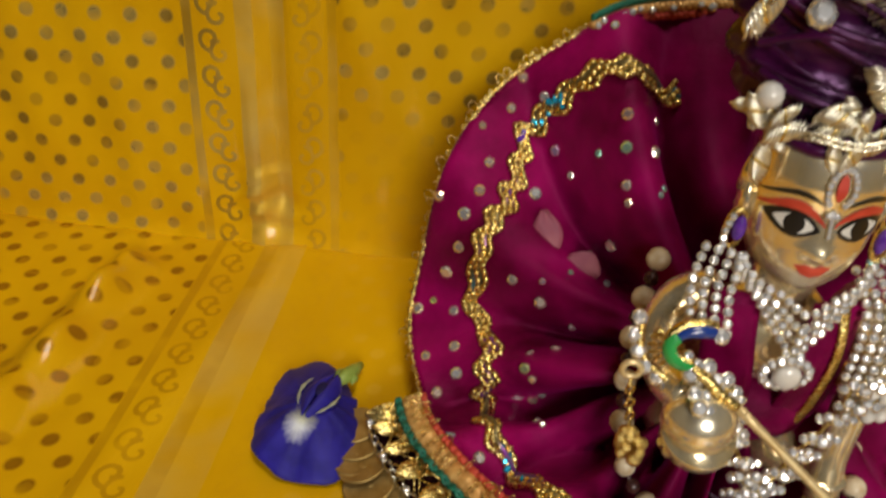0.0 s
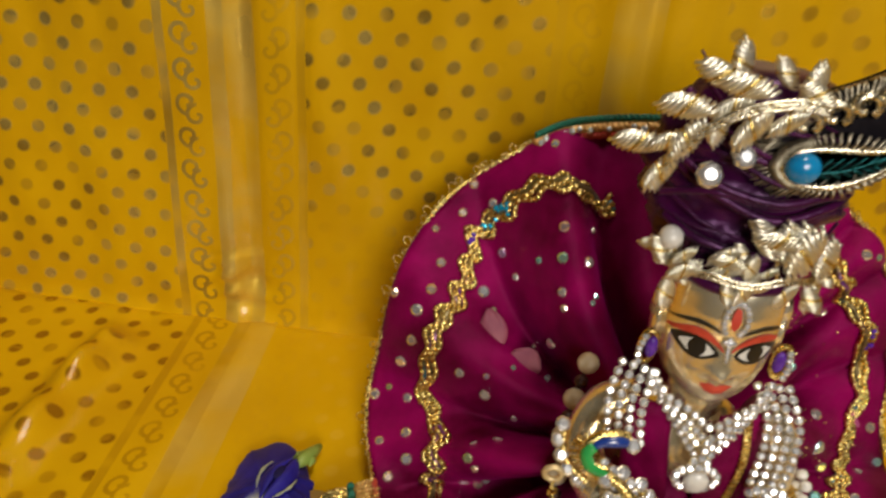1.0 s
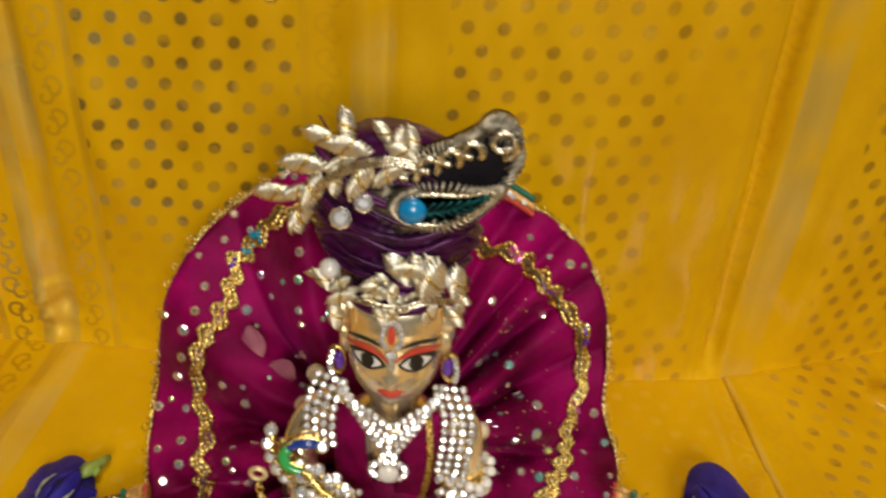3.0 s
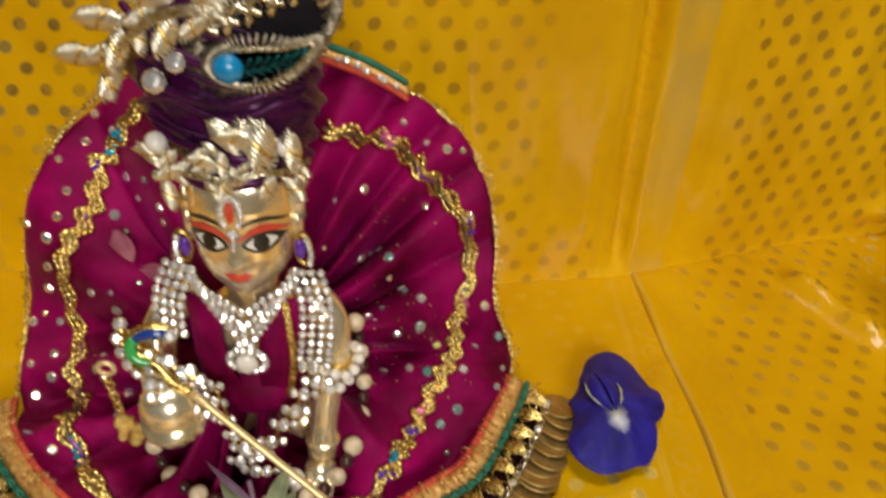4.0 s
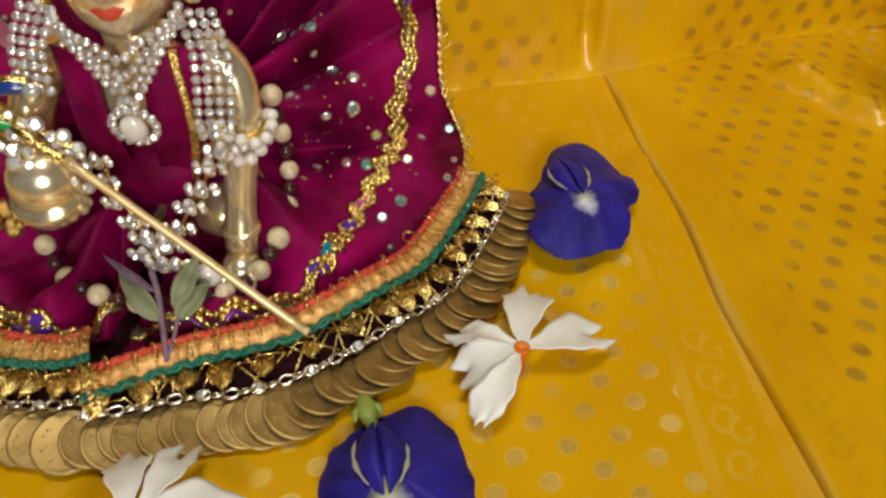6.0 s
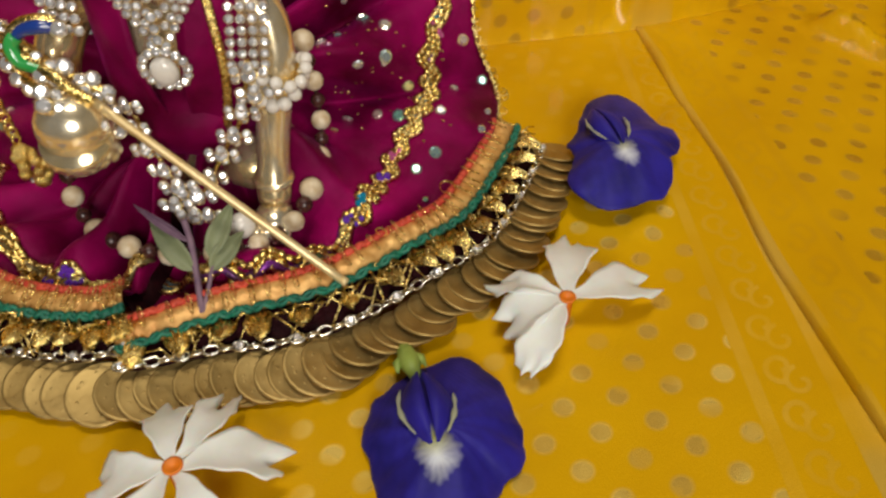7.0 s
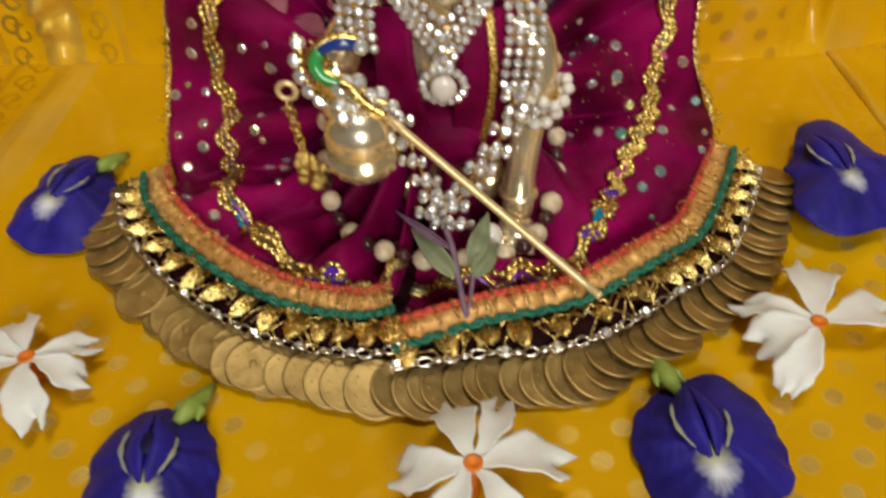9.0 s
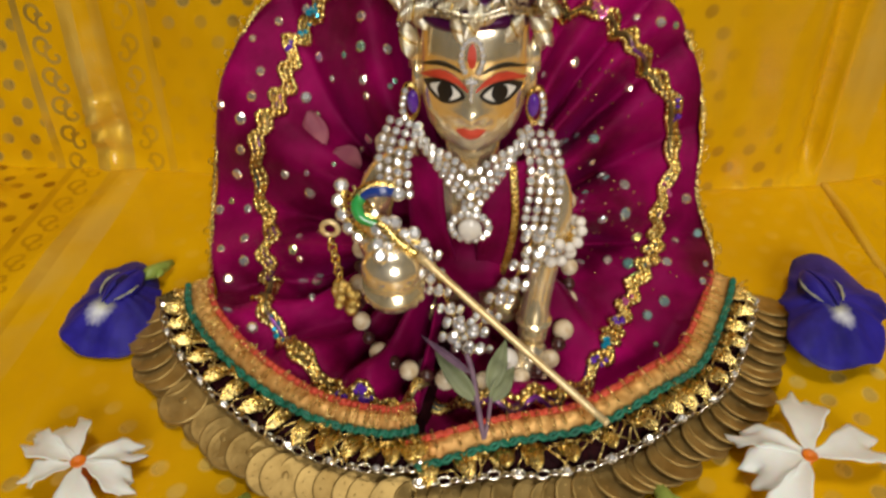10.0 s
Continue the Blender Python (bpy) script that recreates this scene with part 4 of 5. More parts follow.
# the raised arm with the round sweet in its fist
tube(bm, spline([(-1.5, 1.7, 6.5), (-2.4, 1.5, 6.1), (-2.8, 0.9, 5.3), (-2.6, 0.0, 4.9), (-2.2, -0.8, 5.0)], 18), 0.56, 16)
ball(bm, (-2.0, -1.1, 4.62), (0.89, 0.82, 0.84), 16, 24)
lathe(bm, ((0.78, 0.0), (0.84, 0.08), (0.87, 0.34), (0.86, 0.5)), 24, m=Matrix.Translation((-1.97, -1.15, 3.98)) @ Matrix.Rotation(0.35, 4, "X"))
for i in range(9):
    q = 2.6 + 4.0 * i / 8
    ball(bm, (-1.97 + 0.72 * math.cos(q), -1.26 + 0.66 * math.sin(q), 3.93 - 0.1 * math.sin(q)), (0.16, 0.16, 0.19), 5, 8)
# folded legs under the skirt
ball(bm, (-1.2, 2.2, 1.5), (1.2, 1.9, 0.9))
ball(bm, (1.2, 2.4, 1.5), (1.2, 1.9, 0.9))
statue = part("statue", bm, (BRASS, BLACK_PAINT, WHITE_PAINT, RED_PAINT, RED_PAINT), None, "small brass crawling child deity statue with painted eyes")
tagged(statue, category="statue")


# ---------------------------------------------------------------- vest
vest = thing("vest", 0, 1.5, 3, "magenta satin vest with gold edge worn by the statue", "vest")
for side in (-1, 1):
    bm = bmesh.new()
    rows = []
    for t in steps(0, 1, 12):
        z = 7.0 - 3.9 * t
        inner = side * ((0.42 - 0.25 * t) if side > 0 else (0.80 - 0.62 * t + 0.1 * math.sin(3 * t)))
        outer = side * (1.85 - 0.2 * t)
        row = []
        for w in steps(0, 1, 6):
            x = inner + (outer - inner) * w
            y = 1.7 - 1.45 * math.sqrt(max(0.05, 1 - (x / 2.15) ** 2)) * (0.62 + 0.42 * math.sin(math.pi * min(1, t * 0.75 + 0.1))) + 0.05 * math.sin(9 * t + 5 * w)
            row.append(Vector((x, y, z)))
        rows.append(row)
    thick_sheet(bm, rows, (0, 0.1, 0))
    part("front_panel", bm, SATIN, vest)
    if side > 0:
        bm = bmesh.new()
        for phase in (0, 2.1, 4.2):
            tube(bm, [p + Vector((0.08 * math.sin(i * 1.1 + phase) + 0.25 * math.sin(math.pi * i / 60), -0.07 + 0.1 * math.sin(math.pi * i / 60), 0)) for i, p in enumerate(spline([r[3] for r in rows], 60))], 0.06, 5)
        part("gold_edge", bm, GOLD, vest)
bm = bmesh.new()
ball(bm, (0, 1.6, 3.3), (1.75, 1.5, 1.2), 10, 16)
part("waist_cloth", bm, SATIN, vest)


# ---------------------------------------------------------------- jewellery
R = 0.122
necklace = thing("rhinestone_necklace", 0, 1, 6, "multi-strand rhinestone necklace with round pearl pendant", "necklace")
for i in range(4):
    x = -2.48 + 0.27 * i
    strand(necklace, [(x + 0.25, 1.25 - 0.1 * i, 7.95), (x, 0.75 - 0.12 * i, 7.3), (x + 0.02, 0.35 - 0.1 * i, 6.7), (x + 0.1, 0.2 - 0.1 * i, 6.2)], 0.27, R)
for i in range(4):
    x = 1.62 + 0.27 * i
    strand(necklace, [(x - 0.3, 1.3, 7.65), (x, 0.75, 7.0), (x + 0.02, 0.45, 6.3), (x - 0.05, 0.25, 5.6), (x - 0.1, 0.15, 5.1)], 0.27, R)
for top, low in ((7.85, 7.05), (7.7, 6.65), (7.6, 6.3), (7.5, 5.95)):
    mid = 0.35 * top + 0.65 * low + 0.1
    strand(necklace, [(-1.5, 0.95, top + 0.1), (-1.05, 0.55, top - 0.3), (-0.55, 0.3, mid), (0.08, 0.15, low), (0.65, 0.3, mid), (1.1, 0.55, top - 0.25), (1.5, 0.95, top + 0.15)], 0.25, R * 0.95)
for dx, dz in ((0, 0.42), (0.0, 0.7), (0, 0.98), (0.16, 0.26), (-0.16, 0.3)):
    piece("stone", RHINE_GOLD, necklace, set_at(0.04 + dx, 0.02, 5.68 + dz, face_normal(), 0, R * 1.1))
pearl = bmesh.new()
ball(pearl, (0.04, -0.12, 5.38), (0.34, 0.22, 0.38), 10, 16)
part("pendant_pearl", pearl, PEARL, necklace, "large pale pearl cabochon")
for i in range(15):
    q = 6.2832 * i / 15
    piece("pendant_stone", RHINE, necklace, set_at(0.04 + 0.52 * math.cos(q), -0.02 - 0.12 * math.sin(q), 5.38 + 0.52 * math.sin(q), face_normal(0.15), q, R * 1.0))


def cluster(parent, x, y, z, size=1.0):
    """A flower of small stones round a larger one."""
    piece("centre_stone", RHINE_GOLD, parent, set_at(x, y - 0.08, z + 0.05, face_normal(0.2), 0, 0.2 * size))
    for i in range(6):
        q = 6.2832 * i / 6 + 0.4
        piece("petal_stone", RHINE if i % 2 else RHINE_GOLD, parent, set_at(x + 0.36 * size * math.cos(q), y - 0.2 * size * math.sin(q), z + 0.3 * size * math.sin(q), face_normal(0.4), q, 0.13 * size))


garland = thing("crystal_garland", 0.3, -0.5, 2.5, "long gold garland of crystal flower clusters hanging to the lap", "garland")
for x, y, z, size in ((1.95, 0.05, 5.1, 1.1), (2.0, 0.0, 4.55, 1.1), (1.62, -0.1, 4.15, 1.0), (1.35, -0.3, 3.6, 1.0), (0.98, -0.45, 3.15, 1.0), (0.62, -0.7, 2.65, 1.0), (0.22, -0.85, 2.2, 1.1), (-0.2, -0.8, 2.45, 1.1),
                      (-0.35, -0.95, 2.0, 1.0), (0.1, -1.05, 1.7, 1.1), (-0.45, -0.75, 2.95, 0.9), (-0.8, -0.55, 3.45, 0.85), (-1.0, -0.4, 4.0, 0.85), (-1.1, -0.2, 4.5, 0.85), (0.45, -1.1, 1.75, 0.9)):
    cluster(garland, x, y, z, size)
bm = bmesh.new()
tube(bm, spline([(1.9, 0.3, 5.4), (1.6, 0.0, 4.1), (0.95, -0.3, 3.1), (0.1, -0.8, 2.0), (-0.6, -0.45, 3.1), (-1.0, -0.1, 4.2)], 60), 0.06, 6)
part("wire", bm, GOLD, garland)

armlet = thing("pearl_armlet", 2.6, 0.8, 4.6, "gold armlet set with pearls and rhinestones", "armlet")
bead = bmesh.new()
ball(bead, (0, 0, 0), 1.0, 8, 12)
PEARL_MESH = mesh_of("pearl", bead, PEARL)
for i in range(9):
    q = -2.6 + 3.6 * i / 8
    piece("pearl", PEARL_MESH, armlet, set_at(2.35 + 0.66 * math.cos(q) + 0.1, 0.75 + 0.72 * math.sin(q), 4.45 + 0.22 * math.cos(q * 2), (0, 0, 1), 0, 0.185))
    piece("pearl", PEARL_MESH, armlet, set_at(2.4 + 0.72 * math.cos(q + 0.2) + 0.1, 0.75 + 0.76 * math.sin(q + 0.2), 4.85 + 0.15 * math.cos(q * 3), (0, 0, 1), 0, 0.165))
for i in range(10):
    q = -2.4 + 3.2 * i / 9
    piece("stone", RHINE_GOLD, armlet, set_at(2.38 + 0.7 * math.cos(q), 0.75 + 0.7 * math.sin(q), 4.66, (math.cos(q), math.sin(q), 0.4), 0, 0.15))
bm = bmesh.new()
tube(bm, [Vector((2.36 + 0.62 * math.cos(q), 0.8 + 0.62 * math.sin(q), 4.65)) for q in steps(0, 5.98, 20)], 0.12, 6, closed=True)
part("band", bm, GOLD, armlet)

wristlet = thing("jewelled_wristlet", -2.2, -0.6, 5.6, "rhinestone bracelet covering the raised wrist", "bracelet")
for row in range(4):
    for i in range(6):
        f = i / 5
        piece("stone", RHINE if (i + row) % 3 else RHINE_GOLD, wristlet, set_at(-2.5 + 1.3 * f + 0.08 * row, -0.6 - 0.3 * row * (1 - 0.3 * f) + jitter(0.08), 6.1 - 0.85 * f - 0.24 * row + jitter(0.1), face_normal(0.4), 0, 0.165 + jitter(0.045)))
for x, y, z in ((-3.55, 0.35, 6.35), (-3.62, 0.15, 5.98), (-3.5, -0.05, 5.65), (-3.3, -0.25, 5.38), (-3.02, -0.4, 5.2), (-2.72, -0.55, 5.08), (-2.42, -0.65, 5.0)):
    piece("stone", RHINE, wristlet, set_at(x, y, z, face_normal(0.2), 0, 0.21))
bm = bmesh.new()
tube(bm, spline([(-3.5, 0.3, 6.3), (-3.4, -0.1, 5.6), (-2.7, -0.5, 5.2), (-1.9, -0.5, 5.0), (-1.25, -0.5, 4.95)], 30), 0.12, 6)
tube(bm, spline([(-3.2, 0.0, 6.3), (-2.3, -0.45, 5.8), (-1.3, -0.6, 5.2)], 30), 0.14, 8)
part("band", bm, GOLD, wristlet)

for side in (-1, 1):
    earring = thing("earring", side * 1.75, 1.6, 8.3, "gold earring with violet stone and rhinestones", "earring", "earrings of the statue")
    bm = bmesh.new()
    ball(bm, (side * 1.60, 1.30, 8.5), (0.16, 0.14, 0.34), 8, 12)
    part("violet_drop", bm, VIOLET_STONE, earring)
    bm = bmesh.new()
    tube(bm, [Vector((side * (1.68 + 0.2 * math.cos(q)), 1.38, 8.45 + 0.52 * math.sin(q))) for q in steps(0, 5.9, 15)], 0.08, 6, closed=True)
    part("setting", bm, GOLD, earring)
    for i in range(5):
        piece("stone", RHINE, earring, set_at(side * (1.84 + 0.05 * math.sin(i)), 1.3, 8.0 + 0.2 * i, face_normal(), 0, 0.10))

tilak = thing("forehead_jewel", 0, 0.6, 10.0, "pointed oval of tiny crystals with red centre on the forehead", "jewel")
for i in range(18):
    q = 6.2832 * i / 18
    x, z = -0.02 + 0.27 * math.sin(q), 10.06 + 0.46 * math.cos(q) - (0.2 if abs(i - 9) < 2 else 0)
    piece("crystal", RHINE, tilak, set_at(x, face_y(x, z) - 0.05, z, (0, -1, 0.3), q, 0.085))
for i in range(6):
    z = 9.5 - 0.1 * i
    piece("crystal", RHINE, tilak, set_at(-0.02, face_y(-0.02, z) - 0.03, z, (0, -1, 0.3), 0, 0.07 - 0.004 * i))

mala = thing("bead_mala", 0, 0, 1.5, "long mala of pale and dark wooden beads", "bead string")
line = spline([(2.9, 2.6, 4.6), (3.1, 2.3, 3.2), (3.17, 1.9, 2.3), (3.09, 0.83, 1.75), (2.83, -0.43, 1.5), (2.25, -1.3, 1.2), (1.2, -1.75, 1.15), (-0.2, -1.9, 1.15), (-1.68, -1.62, 1.25), (-2.7, -0.96, 1.4), (-3.25, -0.22, 2.2), (-3.3, 0.9, 3.2), (-3.2, 2.0, 4.6), (-2.7, 3.2, 6.2)], 300)
bead = bmesh.new()
ball(bead, (0, 0, 0), 1.0, 8, 12)
PALE_BEAD_MESH = mesh_of("pale_bead", bead, WOOD_BEAD)
bead = bmesh.new()
ball(bead, (0, 0, 0), 1.0, 7, 10)
DARK_BEAD_MESH = mesh_of("dark_bead", bead, DARK_BEAD)
for i, p in enumerate(even(line, 0.56)):
    if i % 2 == 0:
        piece("pale_bead", PALE_BEAD_MESH, mala, set_at(p.x, p.y, p.z, (jitter(1), jitter(1), 1), 0, 0.305 + jitter(0.03)))
    else:
        piece("dark_bead", DARK_BEAD_MESH, mala, set_at(p.x, p.y, p.z, (jitter(1), jitter(1), 1), 0, 0.22 + jitter(0.02)))
bm = bmesh.new()
tube(bm, line[::3], 0.05, 5)
part("thread", bm, DARK_BEAD, mala)
loose = attach(new("loose_pearl", PEARL_MESH), None, set_at(1.25, -1.2, 1.45, (0, 0, 1), 0, 0.36))
tagged(loose, "large grey-white pearl lying beside the sprig", "pearl")


# ---------------------------------------------------------------- flute
flute = thing("flute", -1.4, -0.6, 5, "thin gold flute with enamelled peacock head and bell tassel", "flute")
a, b = Vector((-1.3, -1.2, 5.28)), Vector((4.05, -3.2, 1.22))
bm = bmesh.new()
tube(bm, [a.lerp(b, t) for t in steps(0, 1, 12)], 0.108, 14)
for t in (0.985, 0.02):
    p = a.lerp(b, t)
    tube(bm, [p, p + (b - a).normalized() * 0.07], 0.122, 14)
part("shaft", bm, FLUTE_GOLD, flute)
neck = spline([(-1.92, -0.35, 6.66), (-2.25, -0.4, 6.74), (-2.65, -0.45, 6.68), (-2.95, -0.55, 6.42), (-2.92, -0.65, 6.15), (-2.72, -0.72, 5.98), (-2.35, -0.75, 5.88)], 40)
bm = bmesh.new()
tube(bm, neck[:17], [0.12 + 0.05 * math.sin(i / 5) for i in range(17)], 10)
part("peacock_crest", bm, BLUE_ENAMEL, flute, "dark blue enamel crest")
bm = bmesh.new()
tube(bm, neck[16:], [0.165 + 0.04 * math.sin(i / 8) - 0.003 * i for i in range(24)], 10)
part("peacock_neck", bm, GREEN_ENAMEL, flute, "green enamel neck")
bm = bmesh.new()
tube(bm, [p + Vector((-0.04, 0.1, 0.12)) for p in neck], 0.13, 6)
for i in range(7):
    q = 2.2 + 2.0 * i / 6
    tube(bm, [Vector((-2.6, -0.4, 6.2)), Vector((-2.6 + 0.8 * math.cos(q), -0.35, 6.2 + 0.75 * math.sin(q)))], 0.045, 5)
tube(bm, spline([(-2.4, -0.78, 5.9), (-2.05, -0.95, 5.78), (-1.7, -1.1, 5.5), tuple(a)], 16), [0.15 - 0.002 * i for i in range(17)], 10)
part("gold_rim", bm, GOLD, flute)
piece("crest_stone", RHINE, flute, set_at(-1.86, -0.42, 6.66, face_normal(), 0, 0.2))
bm = bmesh.new()
tube(bm, [Vector((-3.72 + 0.22 * math.cos(q), -0.75, 5.68 + 0.22 * math.sin(q))) for q in steps(0, 5.9, 15)], 0.08, 7, closed=True)
part("ring", bm, FLUTE_GOLD, flute)
for i in range(7):
    link = bmesh.new()
    c = Vector((-3.7 + 0.03 * i, -0.85 - 0.03 * i, 5.32 - 0.18 * i))
    tube(link, [c + Vector((0.1 * math.cos(q) * (1 if i % 2 else 0.4), 0.1 * math.cos(q) * (0.4 if i % 2 else 1), 0.14 * math.sin(q))) for q in steps(0, 5.8, 9)], 0.04, 5, closed=True)
    part("tassel_link", link, GOLD, flute)
bell_ball = bmesh.new()
ball(bell_ball, (0, 0, 0), 1.0, 7, 10)
BELL = mesh_of("tassel_bell", bell_ball, GOLD)
for i in range(16):
    q = i * 2.4
    r = 0.4 * math.sqrt((i + 0.5) / 16) * (1 if i < 13 else 0.4)
    piece("tassel_bell", BELL, flute, set_at(-3.52 + r * math.cos(q) + 0.02 * i, -1.1 + r * math.sin(q) * 0.6, 4.0 - 0.055 * i, (0, 0, 1), 0, 0.155 + (0.06 if i == 15 else 0)))


# ---------------------------------------------------------------- turban
turban = thing("turban", 0, 2.8, 11, "purple velvet turban with zari leaf sprays and paisley feather brooch", "turban")
bm = bmesh.new()
rows = []
for t in steps(0, 1, 22):
    z = 10.9 + 4.65 * t
    w = 1.6 + 0.75 * math.sin(math.pi * min(1, t * 0.95 + 0.05)) ** 0.8 - 0.9 * max(0, t - 0.55) ** 1.5 - 0.9 * max(0, t - 0.88) * 4
    dx, deep = -0.3 * t, 1.75 - 0.75 * t - 0.5 * max(0, t - 0.85) * 4
    row = []
    for j in range(48):
        q = 6.2832 * j / 48
        swirl = 0.07 * math.sin(9 * t * 3.1 + q * 2.0) + 0.04 * math.sin(q * 11 + t * 20)
        r = 1 + swirl
        row.append(Vector((dx + w * math.cos(q) * r, 3.1 - 0.75 * t + deep * math.sin(q) * r, z)))
    rows.append([bm.verts.new(p) for p in row])
for a, b in zip(rows, rows[1:]):
    for j in range(48):
        bm.faces.new((a[j], a[(j + 1) % 48], b[(j + 1) % 48], b[j]))
bm.faces.new(rows[0][::-1])
bm.faces.new(rows[-1])
part("velvet_cap", bm, VELVET, turban)
for i in range(12):
    bm = bmesh.new()
    z = 11.7 + 0.27 * i + jitter(0.3)
    tube(bm, spline([(-2.1 + jitter(0.2), 1.9, z + 0.6 + jitter(0.9)), (-1.2, 1.35 + jitter(0.1), z + 0.25), (0.2, 1.2 + jitter(0.12), z - 0.1 + jitter(0.3)), (1.4, 1.4, z + 0.15 + jitter(0.3)), (2.0, 2.0, z + 0.4 + jitter(0.9))], 40), 0.07 + jitter(0.045), 6)
    part("twisted_cord", bm, VELVET, turban)


def zari_leaf(parent, x, y, z, angle, size=1.0, lean=0.0):
    """A leaf of coiled gold wire: a padded body with slanting ridges."""
    m = Matrix.Translation((x * CM, y * CM, z * CM)) @ Matrix.Rotation(radians(angle), 4, (0, -1, 0)) @ Matrix.Rotation(lean, 4, "X") @ Matrix.Scale(size, 4)
    return piece("zari_leaf", ZARI_LEAF, parent, m)


bm = bmesh.new()
for i in range(9):
    t = (i + 0.5) / 9
    w = 0.36 * math.sqrt(math.sin(math.pi * t)) + 0.02
    x = 1.5 * t
    tube(bm, [Vector((x - 0.2, 0.0, -w)), Vector((x - 0.1, -0.1, -w * 0.5)), Vector((x, -0.14, 0)), Vector((x + 0.1, -0.1, w * 0.5)), Vector((x + 0.2, 0.0, w))], 0.062, 5, index=2 if i == 4 else 0)
ball(bm, (0.77, -0.01, 0), (0.74, 0.10, 0.36), 8, 12, 0)
ZARI_LEAF = mesh_of("zari_leaf", bm, (ZARI, ANTIQUE, GOLD))
SPRAY = ((-2.55, 1.15, 14.05, 172, 0.9), (-2.2, 1.1, 13.9, 235, 0.85), (-2.5, 1.1, 13.75, 265, 0.6), (-1.75, 1.0, 15.0, 172, 0.95), (-1.85, 1.0, 14.8, 240, 0.9), (-1.35, 1.0, 15.55, 150, 0.85), (-0.7, 0.95, 15.5, 165, 0.9),
         (-0.6, 0.9, 15.2, 235, 0.9), (-0.1, 0.95, 15.35, 75, 0.75), (0.1, 0.9, 15.2, 215, 0.7), (-2.1, 1.05, 14.4, 200, 0.7), (-1.5, 1.0, 15.1, 262, 0.7), (-1.0, 1.0, 15.35, 205, 0.7), (0.45, 0.85, 15.45, 150, 0.65))
for x, y, z, angle, size in SPRAY:
    zari_leaf(turban, x, y, z, angle, size * 0.80)
for x, z, angle, size in ((-1.3, 15.5, 92, 0.62), (0.35, 15.35, 98, 0.5), (-0.2, 15.5, 120, 0.5)):
    zari_leaf(turban, x, 1.45, z, angle, size)
bm = bmesh.new()
for off in (-0.09, 0.0, 0.09):
    tube(bm, spline([(-2.5, 0.98, 13.75 + off), (-1.95, 0.9, 14.5 + off), (-1.2, 0.85, 15.1 + off), (-0.3, 0.8, 15.4 + off), (0.5, 0.8, 15.35 + off)], 30), 0.055, 5)
part("spray_stem", bm, PALE_GOLD, turban, "pale coiled wire stem")
# dark velvet band round the brow
bm = bmesh.new()
for n_turn in range(4):
    z = 10.80 + 0.2 * n_turn
    w = head_row(z)[0]
    tube(bm, [Vector((x, face_y(x, z) + 0.02, z + 0.05 * math.sin(3 * x + n_turn))) for x in steps(-0.97 * w, 0.97 * w, 30)], 0.17, 7)
part("brow_band", bm, VELVET, turban, "dark velvet band over the brow")
# the lower crown of wire leaves over the brow
CROWN = ((-1.85, 1.25, 10.75, 115, 0.8), (-1.7, 1.15, 10.6, 25, 0.75), (-1.65, 1.1, 10.45, 268, 0.9), (-1.1, 0.85, 10.95, 200, 0.8), (-0.95, 0.8, 10.9, 12, 0.85), (-0.45, 0.7, 10.75, 285, 0.7), (-0.1, 0.7, 10.85, 80, 0.7),
         (-0.2, 0.7, 11.2, 165, 0.75), (0.1, 0.65, 10.85, 245, 0.75), (0.75, 0.7, 11.1, 70, 1.35), (0.55, 0.7, 10.8, 200, 0.6), (1.1, 0.85, 11.2, 100, 1.25), (1.2, 0.9, 10.75, 235, 0.8), (1.6, 1.1, 10.9, 85, 1.1),
         (0.85, 0.7, 11.9, 172, 1.0), (0.35, 0.75, 11.5, 120, 1.0), (1.45, 1.0, 10.7, 300, 0.8), (1.75, 1.2, 10.6, 262, 0.75))
for x, y, z, angle, size in CROWN:
    zari_leaf(turban, x, y + 0.08, z + 0.28, angle, size * 0.66)
    zari_leaf(turban, x + jitter(0.15), y + 0.25, z + 0.6 + jitter(0.15), angle + 35 + jitter(25), size * 0.55)
bm = bmesh.new()
for off in (0.0, 0.12):
    tube(bm, spline([(-2.15, 1.6, 11.3 + off), (-1.6, 1.2, 11.0 + off), (-0.9, 0.8, 11.1 + off), (0.0, 0.65, 11.0 + off), (0.9, 0.8, 11.2 + off), (1.5, 1.2, 11.0 + off), (2.0, 1.7, 11.1 + off)], 40), 0.055, 5)
tube(bm, spline([(0.7, 1.1, 11.1), (0.6, 1.05, 11.6), (0.95, 1.1, 12.2)], 14), 0.1, 5)
part("crown_wire", bm, PALE_GOLD, turban, "pale gold wire band over the brow")
for x, y, z, r in ((-1.82, 1.38, 11.73, 0.3), (1.0, 1.15, 12.05, 0.24), (1.45, 1.3, 11.75, 0.26)):
    piece("pearl", PEARL_MESH, turban, set_at(x, y, z, (0, -1, 0), 0, r))
for x, y, z, r in ((-1.45, 1.12, 13.52, 0.3), (-0.85, 1.05, 14.05, 0.26), (-1.9, 1.6, 11.0, 0.16)):
    piece("crystal", RHINE, turban, set_at(x, y, z, (0, -0.8, 0.5), 0, r))

